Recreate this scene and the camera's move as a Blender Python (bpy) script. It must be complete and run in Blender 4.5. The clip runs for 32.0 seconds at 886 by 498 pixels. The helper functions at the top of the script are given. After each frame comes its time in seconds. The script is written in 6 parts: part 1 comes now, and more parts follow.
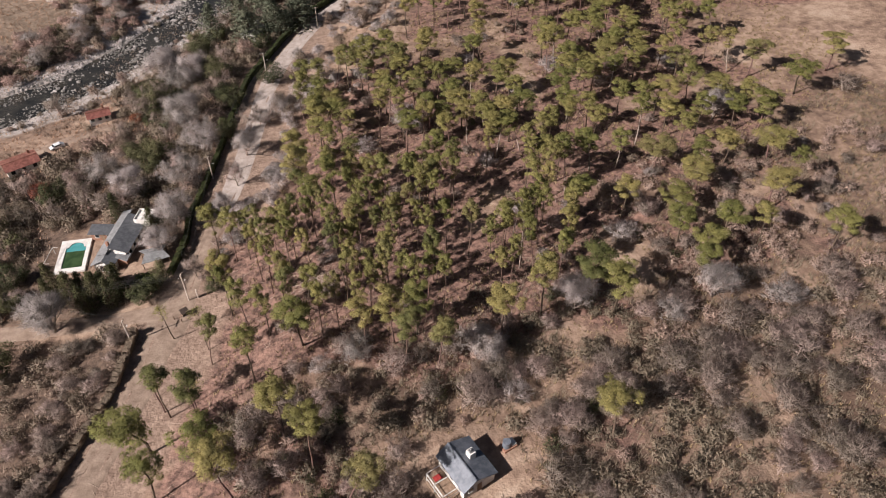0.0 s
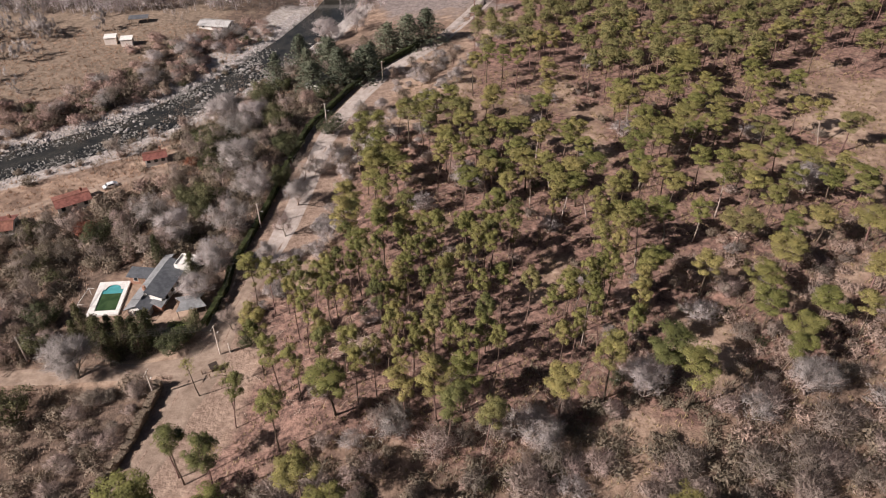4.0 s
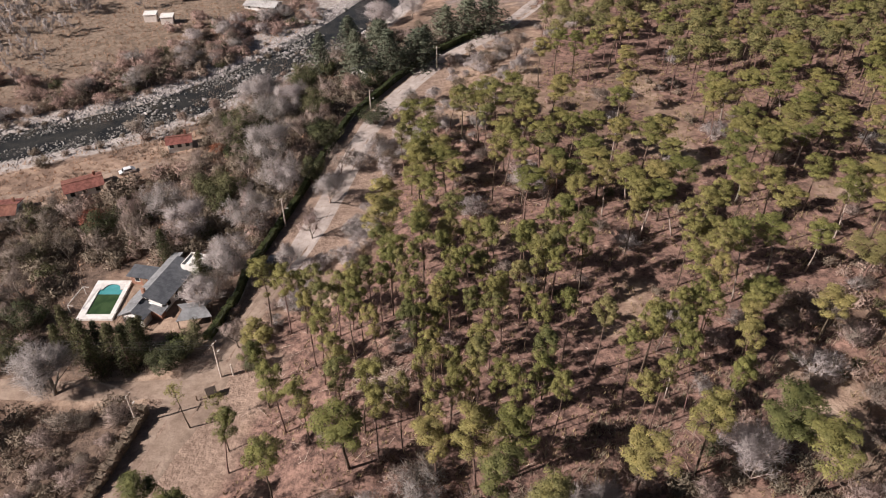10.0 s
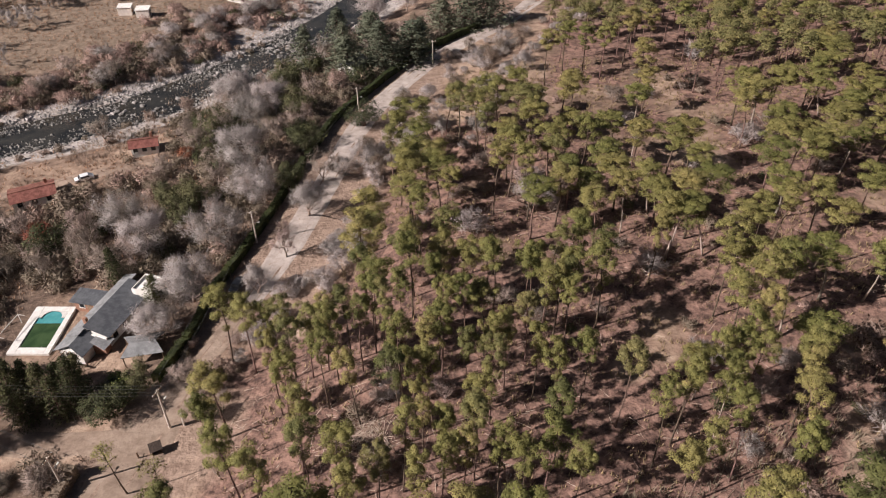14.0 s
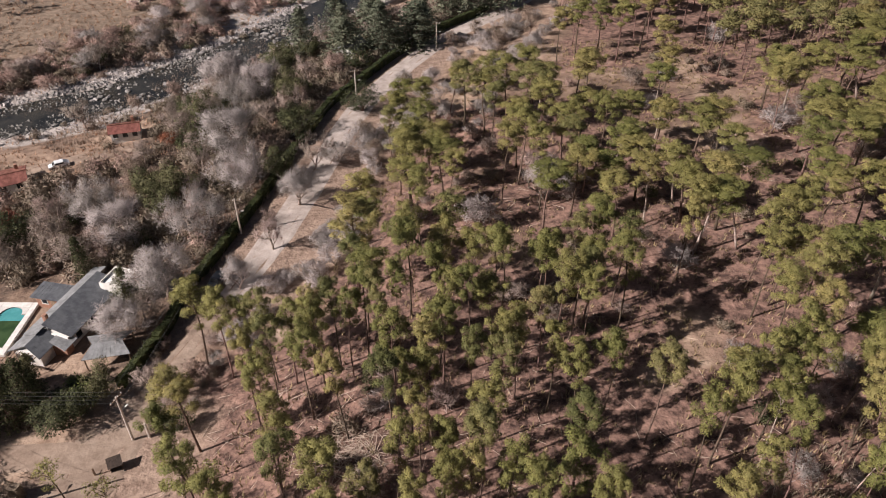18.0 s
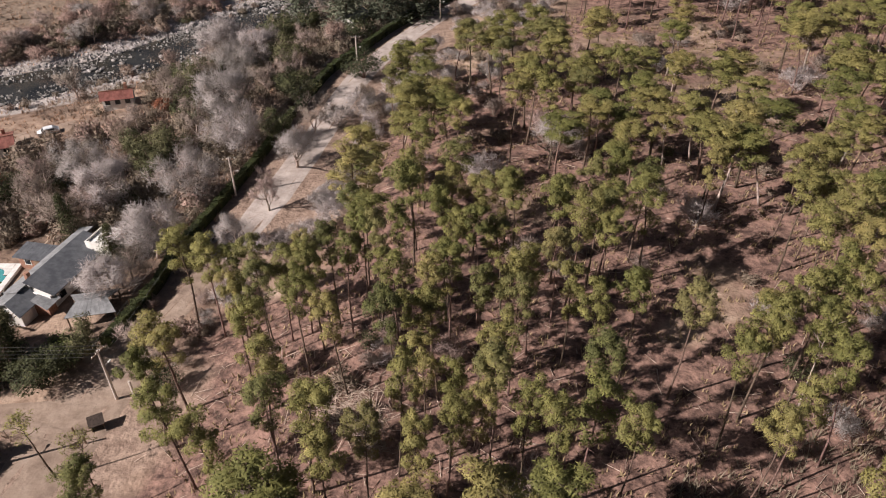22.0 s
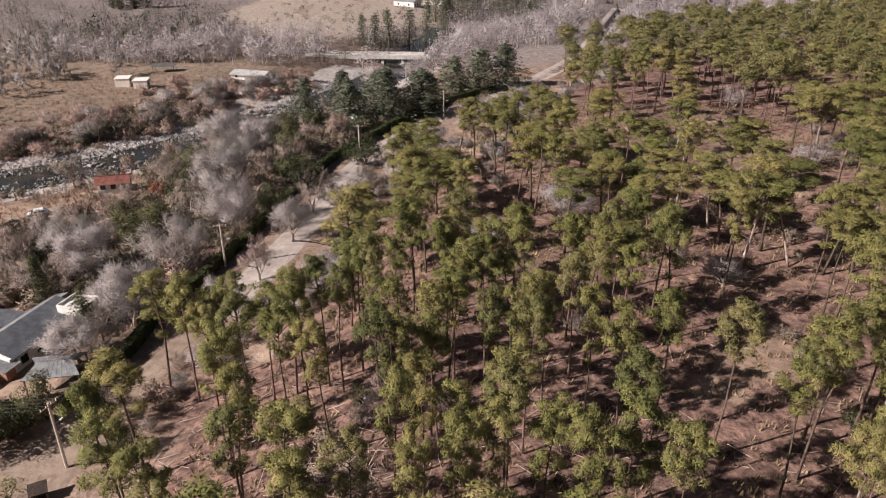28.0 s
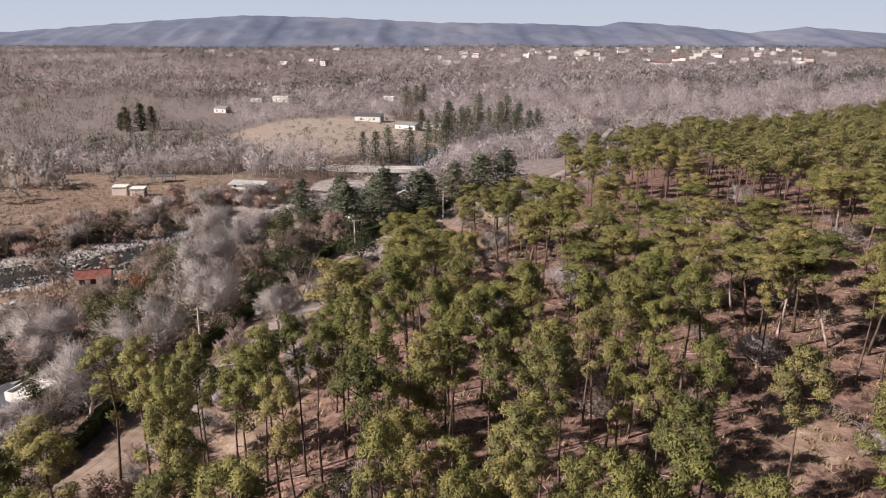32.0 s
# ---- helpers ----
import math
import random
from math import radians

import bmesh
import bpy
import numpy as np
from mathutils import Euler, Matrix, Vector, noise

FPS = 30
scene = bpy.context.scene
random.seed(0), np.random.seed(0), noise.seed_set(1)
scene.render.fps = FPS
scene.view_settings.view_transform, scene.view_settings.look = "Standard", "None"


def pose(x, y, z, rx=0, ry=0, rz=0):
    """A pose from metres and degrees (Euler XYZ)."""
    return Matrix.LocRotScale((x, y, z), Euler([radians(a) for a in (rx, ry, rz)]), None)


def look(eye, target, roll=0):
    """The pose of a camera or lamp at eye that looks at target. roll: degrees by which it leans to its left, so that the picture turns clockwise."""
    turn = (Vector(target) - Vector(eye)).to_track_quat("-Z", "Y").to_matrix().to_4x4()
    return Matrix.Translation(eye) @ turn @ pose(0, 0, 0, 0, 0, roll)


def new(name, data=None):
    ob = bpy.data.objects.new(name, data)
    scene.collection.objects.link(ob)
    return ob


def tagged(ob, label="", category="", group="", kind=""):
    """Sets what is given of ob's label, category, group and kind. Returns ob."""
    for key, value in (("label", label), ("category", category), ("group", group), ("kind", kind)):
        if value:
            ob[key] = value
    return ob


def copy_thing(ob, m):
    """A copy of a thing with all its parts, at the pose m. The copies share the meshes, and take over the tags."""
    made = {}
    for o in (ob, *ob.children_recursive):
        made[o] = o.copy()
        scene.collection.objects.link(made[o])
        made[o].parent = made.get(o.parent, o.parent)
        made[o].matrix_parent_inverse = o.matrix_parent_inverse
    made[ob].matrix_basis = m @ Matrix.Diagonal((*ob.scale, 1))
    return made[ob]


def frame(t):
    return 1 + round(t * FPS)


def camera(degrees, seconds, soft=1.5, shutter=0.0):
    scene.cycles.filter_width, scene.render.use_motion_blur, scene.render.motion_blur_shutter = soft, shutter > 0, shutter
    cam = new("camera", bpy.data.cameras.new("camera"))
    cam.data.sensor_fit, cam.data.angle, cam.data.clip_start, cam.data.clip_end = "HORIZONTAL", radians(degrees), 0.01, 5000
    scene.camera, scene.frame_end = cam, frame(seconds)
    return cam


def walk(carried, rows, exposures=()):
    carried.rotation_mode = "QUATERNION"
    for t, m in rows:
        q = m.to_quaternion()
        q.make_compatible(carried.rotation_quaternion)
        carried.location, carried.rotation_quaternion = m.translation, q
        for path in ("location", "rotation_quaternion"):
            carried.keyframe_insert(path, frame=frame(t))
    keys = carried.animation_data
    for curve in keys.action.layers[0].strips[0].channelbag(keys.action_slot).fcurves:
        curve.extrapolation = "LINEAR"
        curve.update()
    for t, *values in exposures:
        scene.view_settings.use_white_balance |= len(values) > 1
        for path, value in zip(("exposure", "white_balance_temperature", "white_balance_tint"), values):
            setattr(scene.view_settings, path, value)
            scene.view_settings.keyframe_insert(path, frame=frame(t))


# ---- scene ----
cam = camera(63.18, 32.0, soft=1.05)
PATH = [
    (0, -3.37, -18.35, 115.87, 46.74, -11.77),
    (0.5, -3.14, -17.16, 114.96, 47.42, -10.77),
    (1, -2.92, -15.93, 114.01, 48.05, -9.82),
    (1.5, -2.69, -14.69, 113.02, 48.71, -8.94),
    (2, -2.46, -13.45, 111.97, 49.46, -8.07),
    (2.5, -2.22, -12.20, 110.83, 50.18, -7.21),
    (3, -2.00, -10.94, 109.59, 50.98, -6.81),
    (3.5, -1.80, -9.67, 108.33, 51.71, -6.65),
    (5.5, -1.34, -4.05, 103.26, 51.98, -3.31),
    (6, -1.13, -2.36, 102.04, 51.99, -3.08),
    (6.5, -0.89, -0.56, 100.87, 51.96, -3.03),
    (7, -0.69, 1.30, 99.73, 51.95, -2.89),
    (7.5, -0.49, 3.24, 98.59, 51.92, -2.08),
    (8, -0.28, 5.27, 97.41, 51.95, -1.31),
    (8.5, -0.08, 7.40, 96.16, 51.95, -0.95),
    (9, 0.07, 9.55, 94.80, 51.99, -0.90),
    (9.5, 0.15, 11.71, 93.33, 52.08, -0.93),
    (10, 0.20, 13.87, 91.86, 52.17, -1.01),
    (10.5, 0.33, 16.05, 90.51, 52.23, -1.08),
    (11, 0.54, 18.28, 89.35, 52.27, -1.07),
    (11.5, 0.80, 20.55, 88.29, 52.25, -1.05),
    (12, 1.05, 22.83, 87.23, 52.21, -1.04),
    (12.5, 1.26, 25.08, 86.09, 52.17, -1.03),
    (13, 1.45, 27.30, 84.90, 52.13, -0.96),
    (14, 1.80, 31.68, 82.47, 52.27, -0.92),
    (14.5, 1.99, 33.63, 81.30, 52.35, -0.85),
    (16.5, 2.57, 39.26, 76.92, 52.36, -0.45),
    (17, 2.49, 39.93, 75.71, 52.40, -0.46),
    (17.5, 2.35, 40.34, 74.49, 52.45, -0.47),
    (18, 2.24, 40.64, 73.35, 52.48, -0.46),
    (18.5, 2.14, 40.89, 72.26, 52.44, -0.44),
    (19, 2.03, 41.08, 71.16, 52.42, -0.45),
    (19.5, 1.91, 41.21, 70.02, 52.39, -0.44),
    (20, 1.78, 41.26, 68.83, 52.40, -0.45),
    (20.5, 1.69, 41.28, 67.68, 52.42, -0.42),
    (21, 1.66, 41.30, 66.59, 52.44, -0.40),
    (21.5, 1.69, 41.32, 65.55, 52.54, -0.35),
    (22, 1.75, 41.33, 64.53, 52.72, -0.30),
    (22.5, 1.80, 41.28, 63.51, 53.17, -0.25),
    (23, 1.84, 41.19, 62.54, 54.30, -0.27),
    (23.5, 1.89, 41.09, 61.62, 55.89, -0.20),
    (24, 1.99, 41.00, 60.68, 57.49, -0.14),
    (24.5, 2.09, 40.97, 59.66, 59.13, -0.11),
    (25, 2.14, 41.00, 58.49, 60.80, -0.08),
    (25.5, 2.10, 41.13, 57.18, 62.46, -0.08),
    (26, 2.00, 41.32, 55.80, 63.09, -0.02),
    (26.5, 1.91, 41.56, 54.52, 63.18, -0.03),
    (28.5, 1.76, 43.05, 50.44, 64.40, -0.01),
    (29, 1.78, 43.56, 49.24, 65.76, -0.00),
    (29.5, 1.82, 44.12, 47.98, 67.11, 0.03),
    (30, 1.86, 44.77, 46.72, 68.52, 0.04),
    (30.5, 1.91, 45.50, 45.49, 69.91, 0.03),
    (31, 1.96, 46.32, 44.28, 71.27, 0.02),
    (31.5, 2.02, 47.23, 43.08, 72.66, 0.02),
    (32, 2.07, 48.21, 41.94, 74.04, 0.03),
]
walk(cam, [(t, pose(x, y, z, rx, 0, rz)) for t, x, y, z, rx, rz in PATH], [(0.0, 0.66, 6350.0, 17.0), (32.0, 0.66, 6350.0, 17.0)])

# ---- daylight: low winter sun from the west, clear sky ----
SUN_AZ, SUN_EL = radians(201), radians(33.5)   # direction towards the sun in the x, y plane
world = bpy.data.worlds.new("sky")
scene.world = world
world.use_nodes = True
wn, wl = world.node_tree.nodes, world.node_tree.links
sky = wn.new("ShaderNodeTexSky")
sky.sky_type, sky.sun_disc = "NISHITA", False
sky.sun_elevation, sky.sun_rotation = SUN_EL, radians(90) - SUN_AZ
sky.air_density, sky.dust_density, sky.ozone_density = 1.0, 2.0, 1.0
wl.new(sky.outputs[0], wn["Background"].inputs[0])
wn["Background"].inputs[1].default_value = 0.019
sun_data = bpy.data.lights.new("sun", "SUN")
sun_data.energy, sun_data.angle, sun_data.color = 5.0, radians(0.53), (1.0, 0.93, 0.84)
sun = new("sun", sun_data)
sun_way = Vector((math.cos(SUN_EL) * math.cos(SUN_AZ), math.cos(SUN_EL) * math.sin(SUN_AZ), math.sin(SUN_EL)))
sun.matrix_world = look(sun_way * 300, (0, 0, 0))

# ---- materials ----


def material(name, stops, scale=1.0, rough=0.9, bump=0.0, bump_scale=8.0, spread=0.0, metal=0.0, detail=6.0, coord="Object", spec=0.3, lump=0.0, lump_scale=0.1):
    """A surface whose colour wanders between the stops by noise at two scales; spread varies it from object to object."""
    m = bpy.data.materials.new(name)
    m.use_nodes = True
    n, l = m.node_tree.nodes, m.node_tree.links
    b = n["Principled BSDF"]
    tc = n.new("ShaderNodeTexCoord")
    no = n.new("ShaderNodeTexNoise")
    no.inputs["Scale"].default_value, no.inputs["Detail"].default_value, no.inputs["Roughness"].default_value = scale, detail, 0.65
    l.new(tc.outputs[coord], no.inputs["Vector"])
    fac = no.outputs["Fac"]
    if lump:
        big = n.new("ShaderNodeTexNoise")
        big.inputs["Scale"].default_value, big.inputs["Detail"].default_value = lump_scale, 3.0
        l.new(tc.outputs[coord], big.inputs["Vector"])
        mix = n.new("ShaderNodeMath")
        mix.operation = "MULTIPLY_ADD"
        l.new(big.outputs["Fac"], mix.inputs[0])
        mix.inputs[1].default_value = lump
        l.new(no.outputs["Fac"], mix.inputs[2])
        sub = n.new("ShaderNodeMath")
        sub.operation = "SUBTRACT"
        l.new(mix.outputs[0], sub.inputs[0])
        sub.inputs[1].default_value = lump / 2
        fac = sub.outputs[0]
    ramp = n.new("ShaderNodeValToRGB")
    el = ramp.color_ramp.elements
    while len(el) < len(stops):
        el.new(0.5)
    for i, (p, c) in enumerate(stops):
        el[i].position, el[i].color = p, (*c, 1)
    l.new(fac, ramp.inputs["Fac"])
    out = ramp.outputs["Color"]
    if spread:
        oi = n.new("ShaderNodeObjectInfo")
        hsv = n.new("ShaderNodeHueSaturation")
        mr = n.new("ShaderNodeMapRange")
        mr.inputs["To Min"].default_value, mr.inputs["To Max"].default_value = 1 - spread, 1 + spread
        l.new(oi.outputs["Random"], mr.inputs["Value"])
        l.new(mr.outputs[0], hsv.inputs["Value"])
        mh = n.new("ShaderNodeMapRange")
        mh.inputs["To Min"].default_value, mh.inputs["To Max"].default_value = 0.5 + spread * 0.075, 0.5 - spread * 0.075
        l.new(oi.outputs["Random"], mh.inputs["Value"])
        l.new(mh.outputs[0], hsv.inputs["Hue"])
        l.new(out, hsv.inputs["Color"])
        out = hsv.outputs["Color"]
    l.new(out, b.inputs["Base Color"])
    b.inputs["Roughness"].default_value, b.inputs["Metallic"].default_value = rough, metal
    b.inputs["Specular IOR Level"].default_value = spec
    if bump:
        nb = n.new("ShaderNodeTexNoise")
        nb.inputs["Scale"].default_value, nb.inputs["Detail"].default_value = bump_scale, 5.0
        l.new(tc.outputs[coord], nb.inputs["Vector"])
        bp = n.new("ShaderNodeBump")
        bp.inputs["Strength"].default_value, bp.inputs["Distance"].default_value = 1.0, bump
        l.new(nb.outputs["Fac"], bp.inputs["Height"])
        l.new(bp.outputs["Normal"], b.inputs["Normal"])
    return m


def leafy(name, stops, scale, spread, translucent=0.25, vary=0.42):
    """Foliage: clump by clump colour, a little light let through."""
    m = material(name, stops, scale, 0.75, spread=spread, spec=0.25)
    n, l = m.node_tree.nodes, m.node_tree.links
    b, out = n["Principled BSDF"], n["Material Output"]
    geo = n.new("ShaderNodeNewGeometry")
    hsv = n.new("ShaderNodeHueSaturation")
    mr = n.new("ShaderNodeMapRange")
    mr.inputs["To Min"].default_value, mr.inputs["To Max"].default_value = 1 - vary, 1 + vary
    l.new(geo.outputs["Random Per Island"], mr.inputs["Value"])
    l.new(mr.outputs[0], hsv.inputs["Value"])
    src = b.inputs["Base Color"].links[0].from_socket
    l.new(src, hsv.inputs["Color"])
    l.new(hsv.outputs["Color"], b.inputs["Base Color"])
    tr = n.new("ShaderNodeBsdfTranslucent")
    l.new(hsv.outputs["Color"], tr.inputs["Color"])
    mx = n.new("ShaderNodeMixShader")
    mx.inputs[0].default_value = translucent
    l.new(b.outputs[0], mx.inputs[1])
    l.new(tr.outputs[0], mx.inputs[2])
    l.new(mx.outputs[0], out.inputs["Surface"])
    return m


M_NEEDLE = leafy("pine_needles", [(0.3, (0.122, 0.118, 0.042)), (0.55, (0.230, 0.212, 0.072)), (0.75, (0.355, 0.308, 0.106))], 0.8, 0.3, 0.2, 0.16)
M_DEEPNEEDLE = leafy("deep_green_needles", [(0.3, (0.098, 0.098, 0.040)), (0.55, (0.178, 0.168, 0.062)), (0.75, (0.275, 0.246, 0.092))], 0.8, 0.3, 0.18, 0.16)
M_HILLNEEDLE = leafy("hill_pine_needles", [(0.3, (0.080, 0.086, 0.034)), (0.55, (0.150, 0.146, 0.054)), (0.75, (0.235, 0.212, 0.080))], 0.3, 0.3, 0.12, 0.2)
M_LIME = leafy("light_green_leaves", [(0.3, (0.16, 0.19, 0.05)), (0.7, (0.28, 0.30, 0.09))], 0.5, 0.2)
M_DARKLEAF = leafy("evergreen_leaves", [(0.3, (0.05, 0.055, 0.026)), (0.7, (0.125, 0.125, 0.056))], 0.4, 0.4, 0.25, 0.5)
M_CEDAR = leafy("cedar_needles", [(0.3, (0.085, 0.100, 0.068)), (0.7, (0.185, 0.196, 0.132))], 0.4, 0.25, 0.2, 0.2)
M_TWIG = leafy("grey_twigs", [(0.3, (0.335, 0.296, 0.280)), (0.7, (0.52, 0.466, 0.444))], 0.5, 0.2, 0.35, 0.08)
M_BRUSH = leafy("mauve_brown_twigs", [(0.3, (0.25, 0.196, 0.168)), (0.7, (0.42, 0.338, 0.292))], 0.5, 0.3, 0.3, 0.15)
M_SCRUB = leafy("dry_scrub_twigs", [(0.3, (0.185, 0.136, 0.106)), (0.7, (0.36, 0.272, 0.212))], 0.5, 0.35, 0.12, 0.25)
M_RUST = leafy("rusty_twigs", [(0.3, (0.20, 0.07, 0.04)), (0.7, (0.33, 0.13, 0.08))], 0.5, 0.2, 0.12)
M_STRAW = leafy("dry_grass", [(0.3, (0.21, 0.145, 0.085)), (0.7, (0.37, 0.265, 0.16))], 0.5, 0.3, 0.15)
M_BARK = material("pine_bark", [(0.35, (0.065, 0.043, 0.032)), (0.6, (0.17, 0.115, 0.088))], 3.0, 0.95, bump=0.03, bump_scale=9, spread=0.4)
M_PALEBARK = material("pale_bark", [(0.35, (0.20, 0.155, 0.125)), (0.65, (0.40, 0.33, 0.28))], 3.0, 0.9, bump=0.02, spread=0.3)

# ---- the lie of the land ----


def smooth(a, b, x):
    t = np.clip((np.asarray(x, float) - a) / (b - a), 0, 1)
    return t * t * (3 - 2 * t)


def road_x(y):
    """Centre line of the dirt road."""
    return np.interp(y, [-60, 40, 58, 76, 92, 100, 120, 134, 153, 189, 215, 233, 253, 300, 420], [-100, -58, -51, -43.3, -40.2, -37.5, -31, -26.8, -22.3, -15.7, -4, 6, 24, 50, 90])


def river_x(y):
    """Centre line of the river west of the road."""
    return np.interp(y, [40, 150, 175, 190, 197, 206, 217, 237, 263, 286, 320, 420], [-480, -233, -166, -128, -111, -95, -78.5, -60.5, -42.5, -30.5, -16, 6])


def river_gap(x, y):
    """Distance from the river's centre line."""
    slope = (river_x(np.asarray(y, float) + 3) - river_x(np.asarray(y, float) - 3)) / 6
    return np.abs(np.asarray(x, float) - river_x(y)) / np.sqrt(1 + slope**2)


def hump(x, y, s, seed):
    """Soft unevenness of the ground, in the range -1 to 1."""
    x, y = np.asarray(x, float) / s, np.asarray(y, float) / s
    a = np.sin(x * 1.7 + seed) * np.cos(y * 1.3 - seed * 2.1) + 0.6 * np.sin(x * 3.1 - y * 2.3 + seed * 3) + 0.4 * np.cos(y * 4.7 + x * 1.9 - seed)
    return a / 2.0


def land(x, y):
    """Height of the ground."""
    x, y = np.asarray(x, float), np.asarray(y, float)
    u = x - road_x(y)
    east = 6.0 * smooth(6, 36, u) + 0.045 * np.maximum(0, u - 36)
    east = np.minimum(east, 16) * (1 - 0.35 * smooth(170, 240, y) * (1 - smooth(60, 160, u)))
    d = river_gap(x, y)
    west = -np.minimum(9.0, (0.10 + 0.05 * smooth(200, 255, y)) * np.maximum(0, -u - 5))
    bank = x < river_x(y)
    west = np.where(bank, -9.0, west) * smooth(10, 26, d) + -9.0 * (1 - smooth(10, 26, d))
    far = np.where(bank, 1.6 * smooth(10, 30, d) + 1.6 * smooth(30, 70, d), 0)
    z = np.where(u > 0, east, west + far) - 1.0 * (1 - smooth(6.5, 11, d)) * (u < 0)
    z = z - 2.0 * smooth(250, 330, y) * (1 - smooth(60, 140, np.abs(u))) * (u > 0)
    rough = 0.35 * hump(x, y, 9, 1.0) + 0.5 * hump(x, y, 31, 2.0)
    z = z + rough * smooth(5, 14, np.abs(u)) * smooth(8, 20, d)
    pool = 1 - smooth(7, 13, np.hypot(x + 63.5, y - 119.3))
    z = z * (1 - pool) - 2.5 * pool
    r = np.hypot(x, y - 60)
    rise = smooth(420, 1900, r)
    return z * (1 - smooth(500, 1200, r)) + rise * (26 + 9 * hump(x, y, 420, 0.4)) * smooth(300, 900, y) - 4 * smooth(400, 900, r)


def at_ground(x, y):
    return float(land(x, y))


def grid_axis(near_lo, near_hi, step, far_lo, far_hi):
    core = list(np.arange(near_lo, near_hi + 0.01, step))
    lo, hi, s = [], [], step
    v = near_lo
    while v > far_lo:
        s *= 1.16
        v -= s
        lo.append(v)
    v, s = near_hi, step
    while v < far_hi:
        s *= 1.16
        v += s
        hi.append(v)
    return np.array(lo[::-1] + core + hi)


def sheet(name, xs, ys, height, mat):
    gx, gy = np.meshgrid(xs, ys)
    gz = height(gx, gy)
    verts = np.stack([gx.ravel(), gy.ravel(), gz.ravel()], 1)
    nx, ny = len(xs), len(ys)
    i = (np.arange(ny - 1)[:, None] * nx + np.arange(nx - 1)[None]).ravel()
    faces = np.stack([i, i + 1, i + nx + 1, i + nx], 1)
    me = bpy.data.meshes.new(name)
    me.from_pydata(verts.tolist(), [], faces.tolist())
    me.polygons.foreach_set("use_smooth", [True] * len(me.polygons))
    me.materials.append(mat)
    return new(name, me)


M_GROUND = material("dry_ground", [(0.30, (0.115, 0.075, 0.055)), (0.47, (0.225, 0.152, 0.110)), (0.60, (0.32, 0.227, 0.166)), (0.75, (0.40, 0.30, 0.228))], 0.35, 0.95, bump=0.25, bump_scale=1.6, lump=0.9, lump_scale=0.035, detail=9)
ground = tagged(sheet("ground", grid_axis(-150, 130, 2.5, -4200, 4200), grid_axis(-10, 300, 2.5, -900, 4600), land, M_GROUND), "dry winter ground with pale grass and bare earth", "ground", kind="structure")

# ---- where the trees stand: x, y and crown width ----
PINES_EDGE = [(-29.3, 108.9, 4.7), (-25.4, 107.3, 4.3), (-22.3, 106.4, 3.2), (-18.6, 104.6, 3.1), (-16, 103.8, 3.7), (-13.7, 104.7, 3.4), (-11.7, 101, 2.8), (-10.2, 104.8, 3.1), (-8.5, 103.1, 2.7), (-7.3, 111.5, 5), (-9.5, 122.2, 6.4), (-19.5, 97.4, 3.2), (-17.3, 92.3, 3.6), (-12.8, 97, 3.8), (-8.1, 92.9, 3), (-26.5, 94.9, 4.9), (-26.2, 89.7, 3), (-15, 87.3, 3.5), (-22.5, 83.8, 4.4), (-18.3, 80.3, 3.7), (-10, 81, 4.1)]
PINES_GROVE = [(-4.8, 102.1, 3), (-2.7, 106.7, 2.9), (-1.5, 113.9, 4.8), (-2, 89.5, 3.7), (-0.8, 92.5, 3), (0.1, 86.4, 2.9), (-2.2, 82.5, 2.6), (-4.5, 77.9, 3), (-0.4, 77.5, 2.6), (0.7, 94.8, 3.4), (10.7, 111.8, 4.4), (15.5, 110.5, 3.7), (16.6, 105.7, 4.1), (14.6, 103.1, 2.8), (2.4, 103.6, 3.5), (6, 103, 3.2), (20.4, 104.4, 3.7), (25.8, 109.5, 4.3), (8.2, 96, 3), (11.2, 97.8, 3.6), (14.7, 95.8, 2.9), (1.5, 91.6, 2.8), (8.8, 91.7, 3.6), (5.7, 92.8, 2.5), (16.6, 90.7, 2.9), (20.6, 93.5, 3.3), (24.9, 90.6, 3.9), (16.3, 85.5, 3.7), (6.4, 83.6, 3.7), (2.6, 83.2, 2.8), (5, 80.6, 3.2), (2.1, 79.2, 3.2)]
PINES_GROVE_B = [(9, 79.5, 2.8), (13.8, 79.1, 4.2), (11.5, 76.9, 2.2), (16.5, 76.7, 2.6)]
PINES_SLOPE = [(36, 94.9, 3.1), (38.4, 93.2, 4.3), (40.6, 91.5, 3.6), (31.3, 88, 4), (28, 84.4, 3.3), (34.7, 85, 3.4), (43.5, 103.2, 4.6), (48.1, 106.3, 4.9), (52, 106.1, 4.9), (44.2, 98.5, 3.9), (48.1, 93.7, 4.3), (36.8, 82.2, 3.2), (44.4, 86.1, 4), (41.6, 81.4, 3.2), (40.9, 78.2, 2.8), (31.1, 79.4, 3.2), (27.8, 77, 3.1)]
PINES_RIDGE = [(50.2, 187.8, 6), (37.2, 156, 6), (41.3, 154.5, 4.8), (46.3, 149.1, 6.7), (40.7, 139, 5.4), (46.8, 138.4, 7.2), (49.9, 148.5, 5.9), (40.4, 125.5, 6.7), (29, 129.5, 5.2), (46.7, 125.4, 5), (49.7, 122.7, 4.9), (53.4, 123.1, 4.1), (66.3, 170.2, 6), (69.5, 167.3, 7.5), (75.7, 174.7, 6.7), (64.6, 160.1, 5.6), (62.1, 141.4, 6.5), (67.4, 139.2, 6.4), (69.8, 149, 5.9), (72.3, 144.1, 5.7), (80.7, 168.6, 6.7), (91.1, 181.6, 7.2), (94.9, 196.8, 7.5), (65.1, 128.4, 5.1), (59.3, 128.5, 5), (63.1, 120.9, 4.9)]
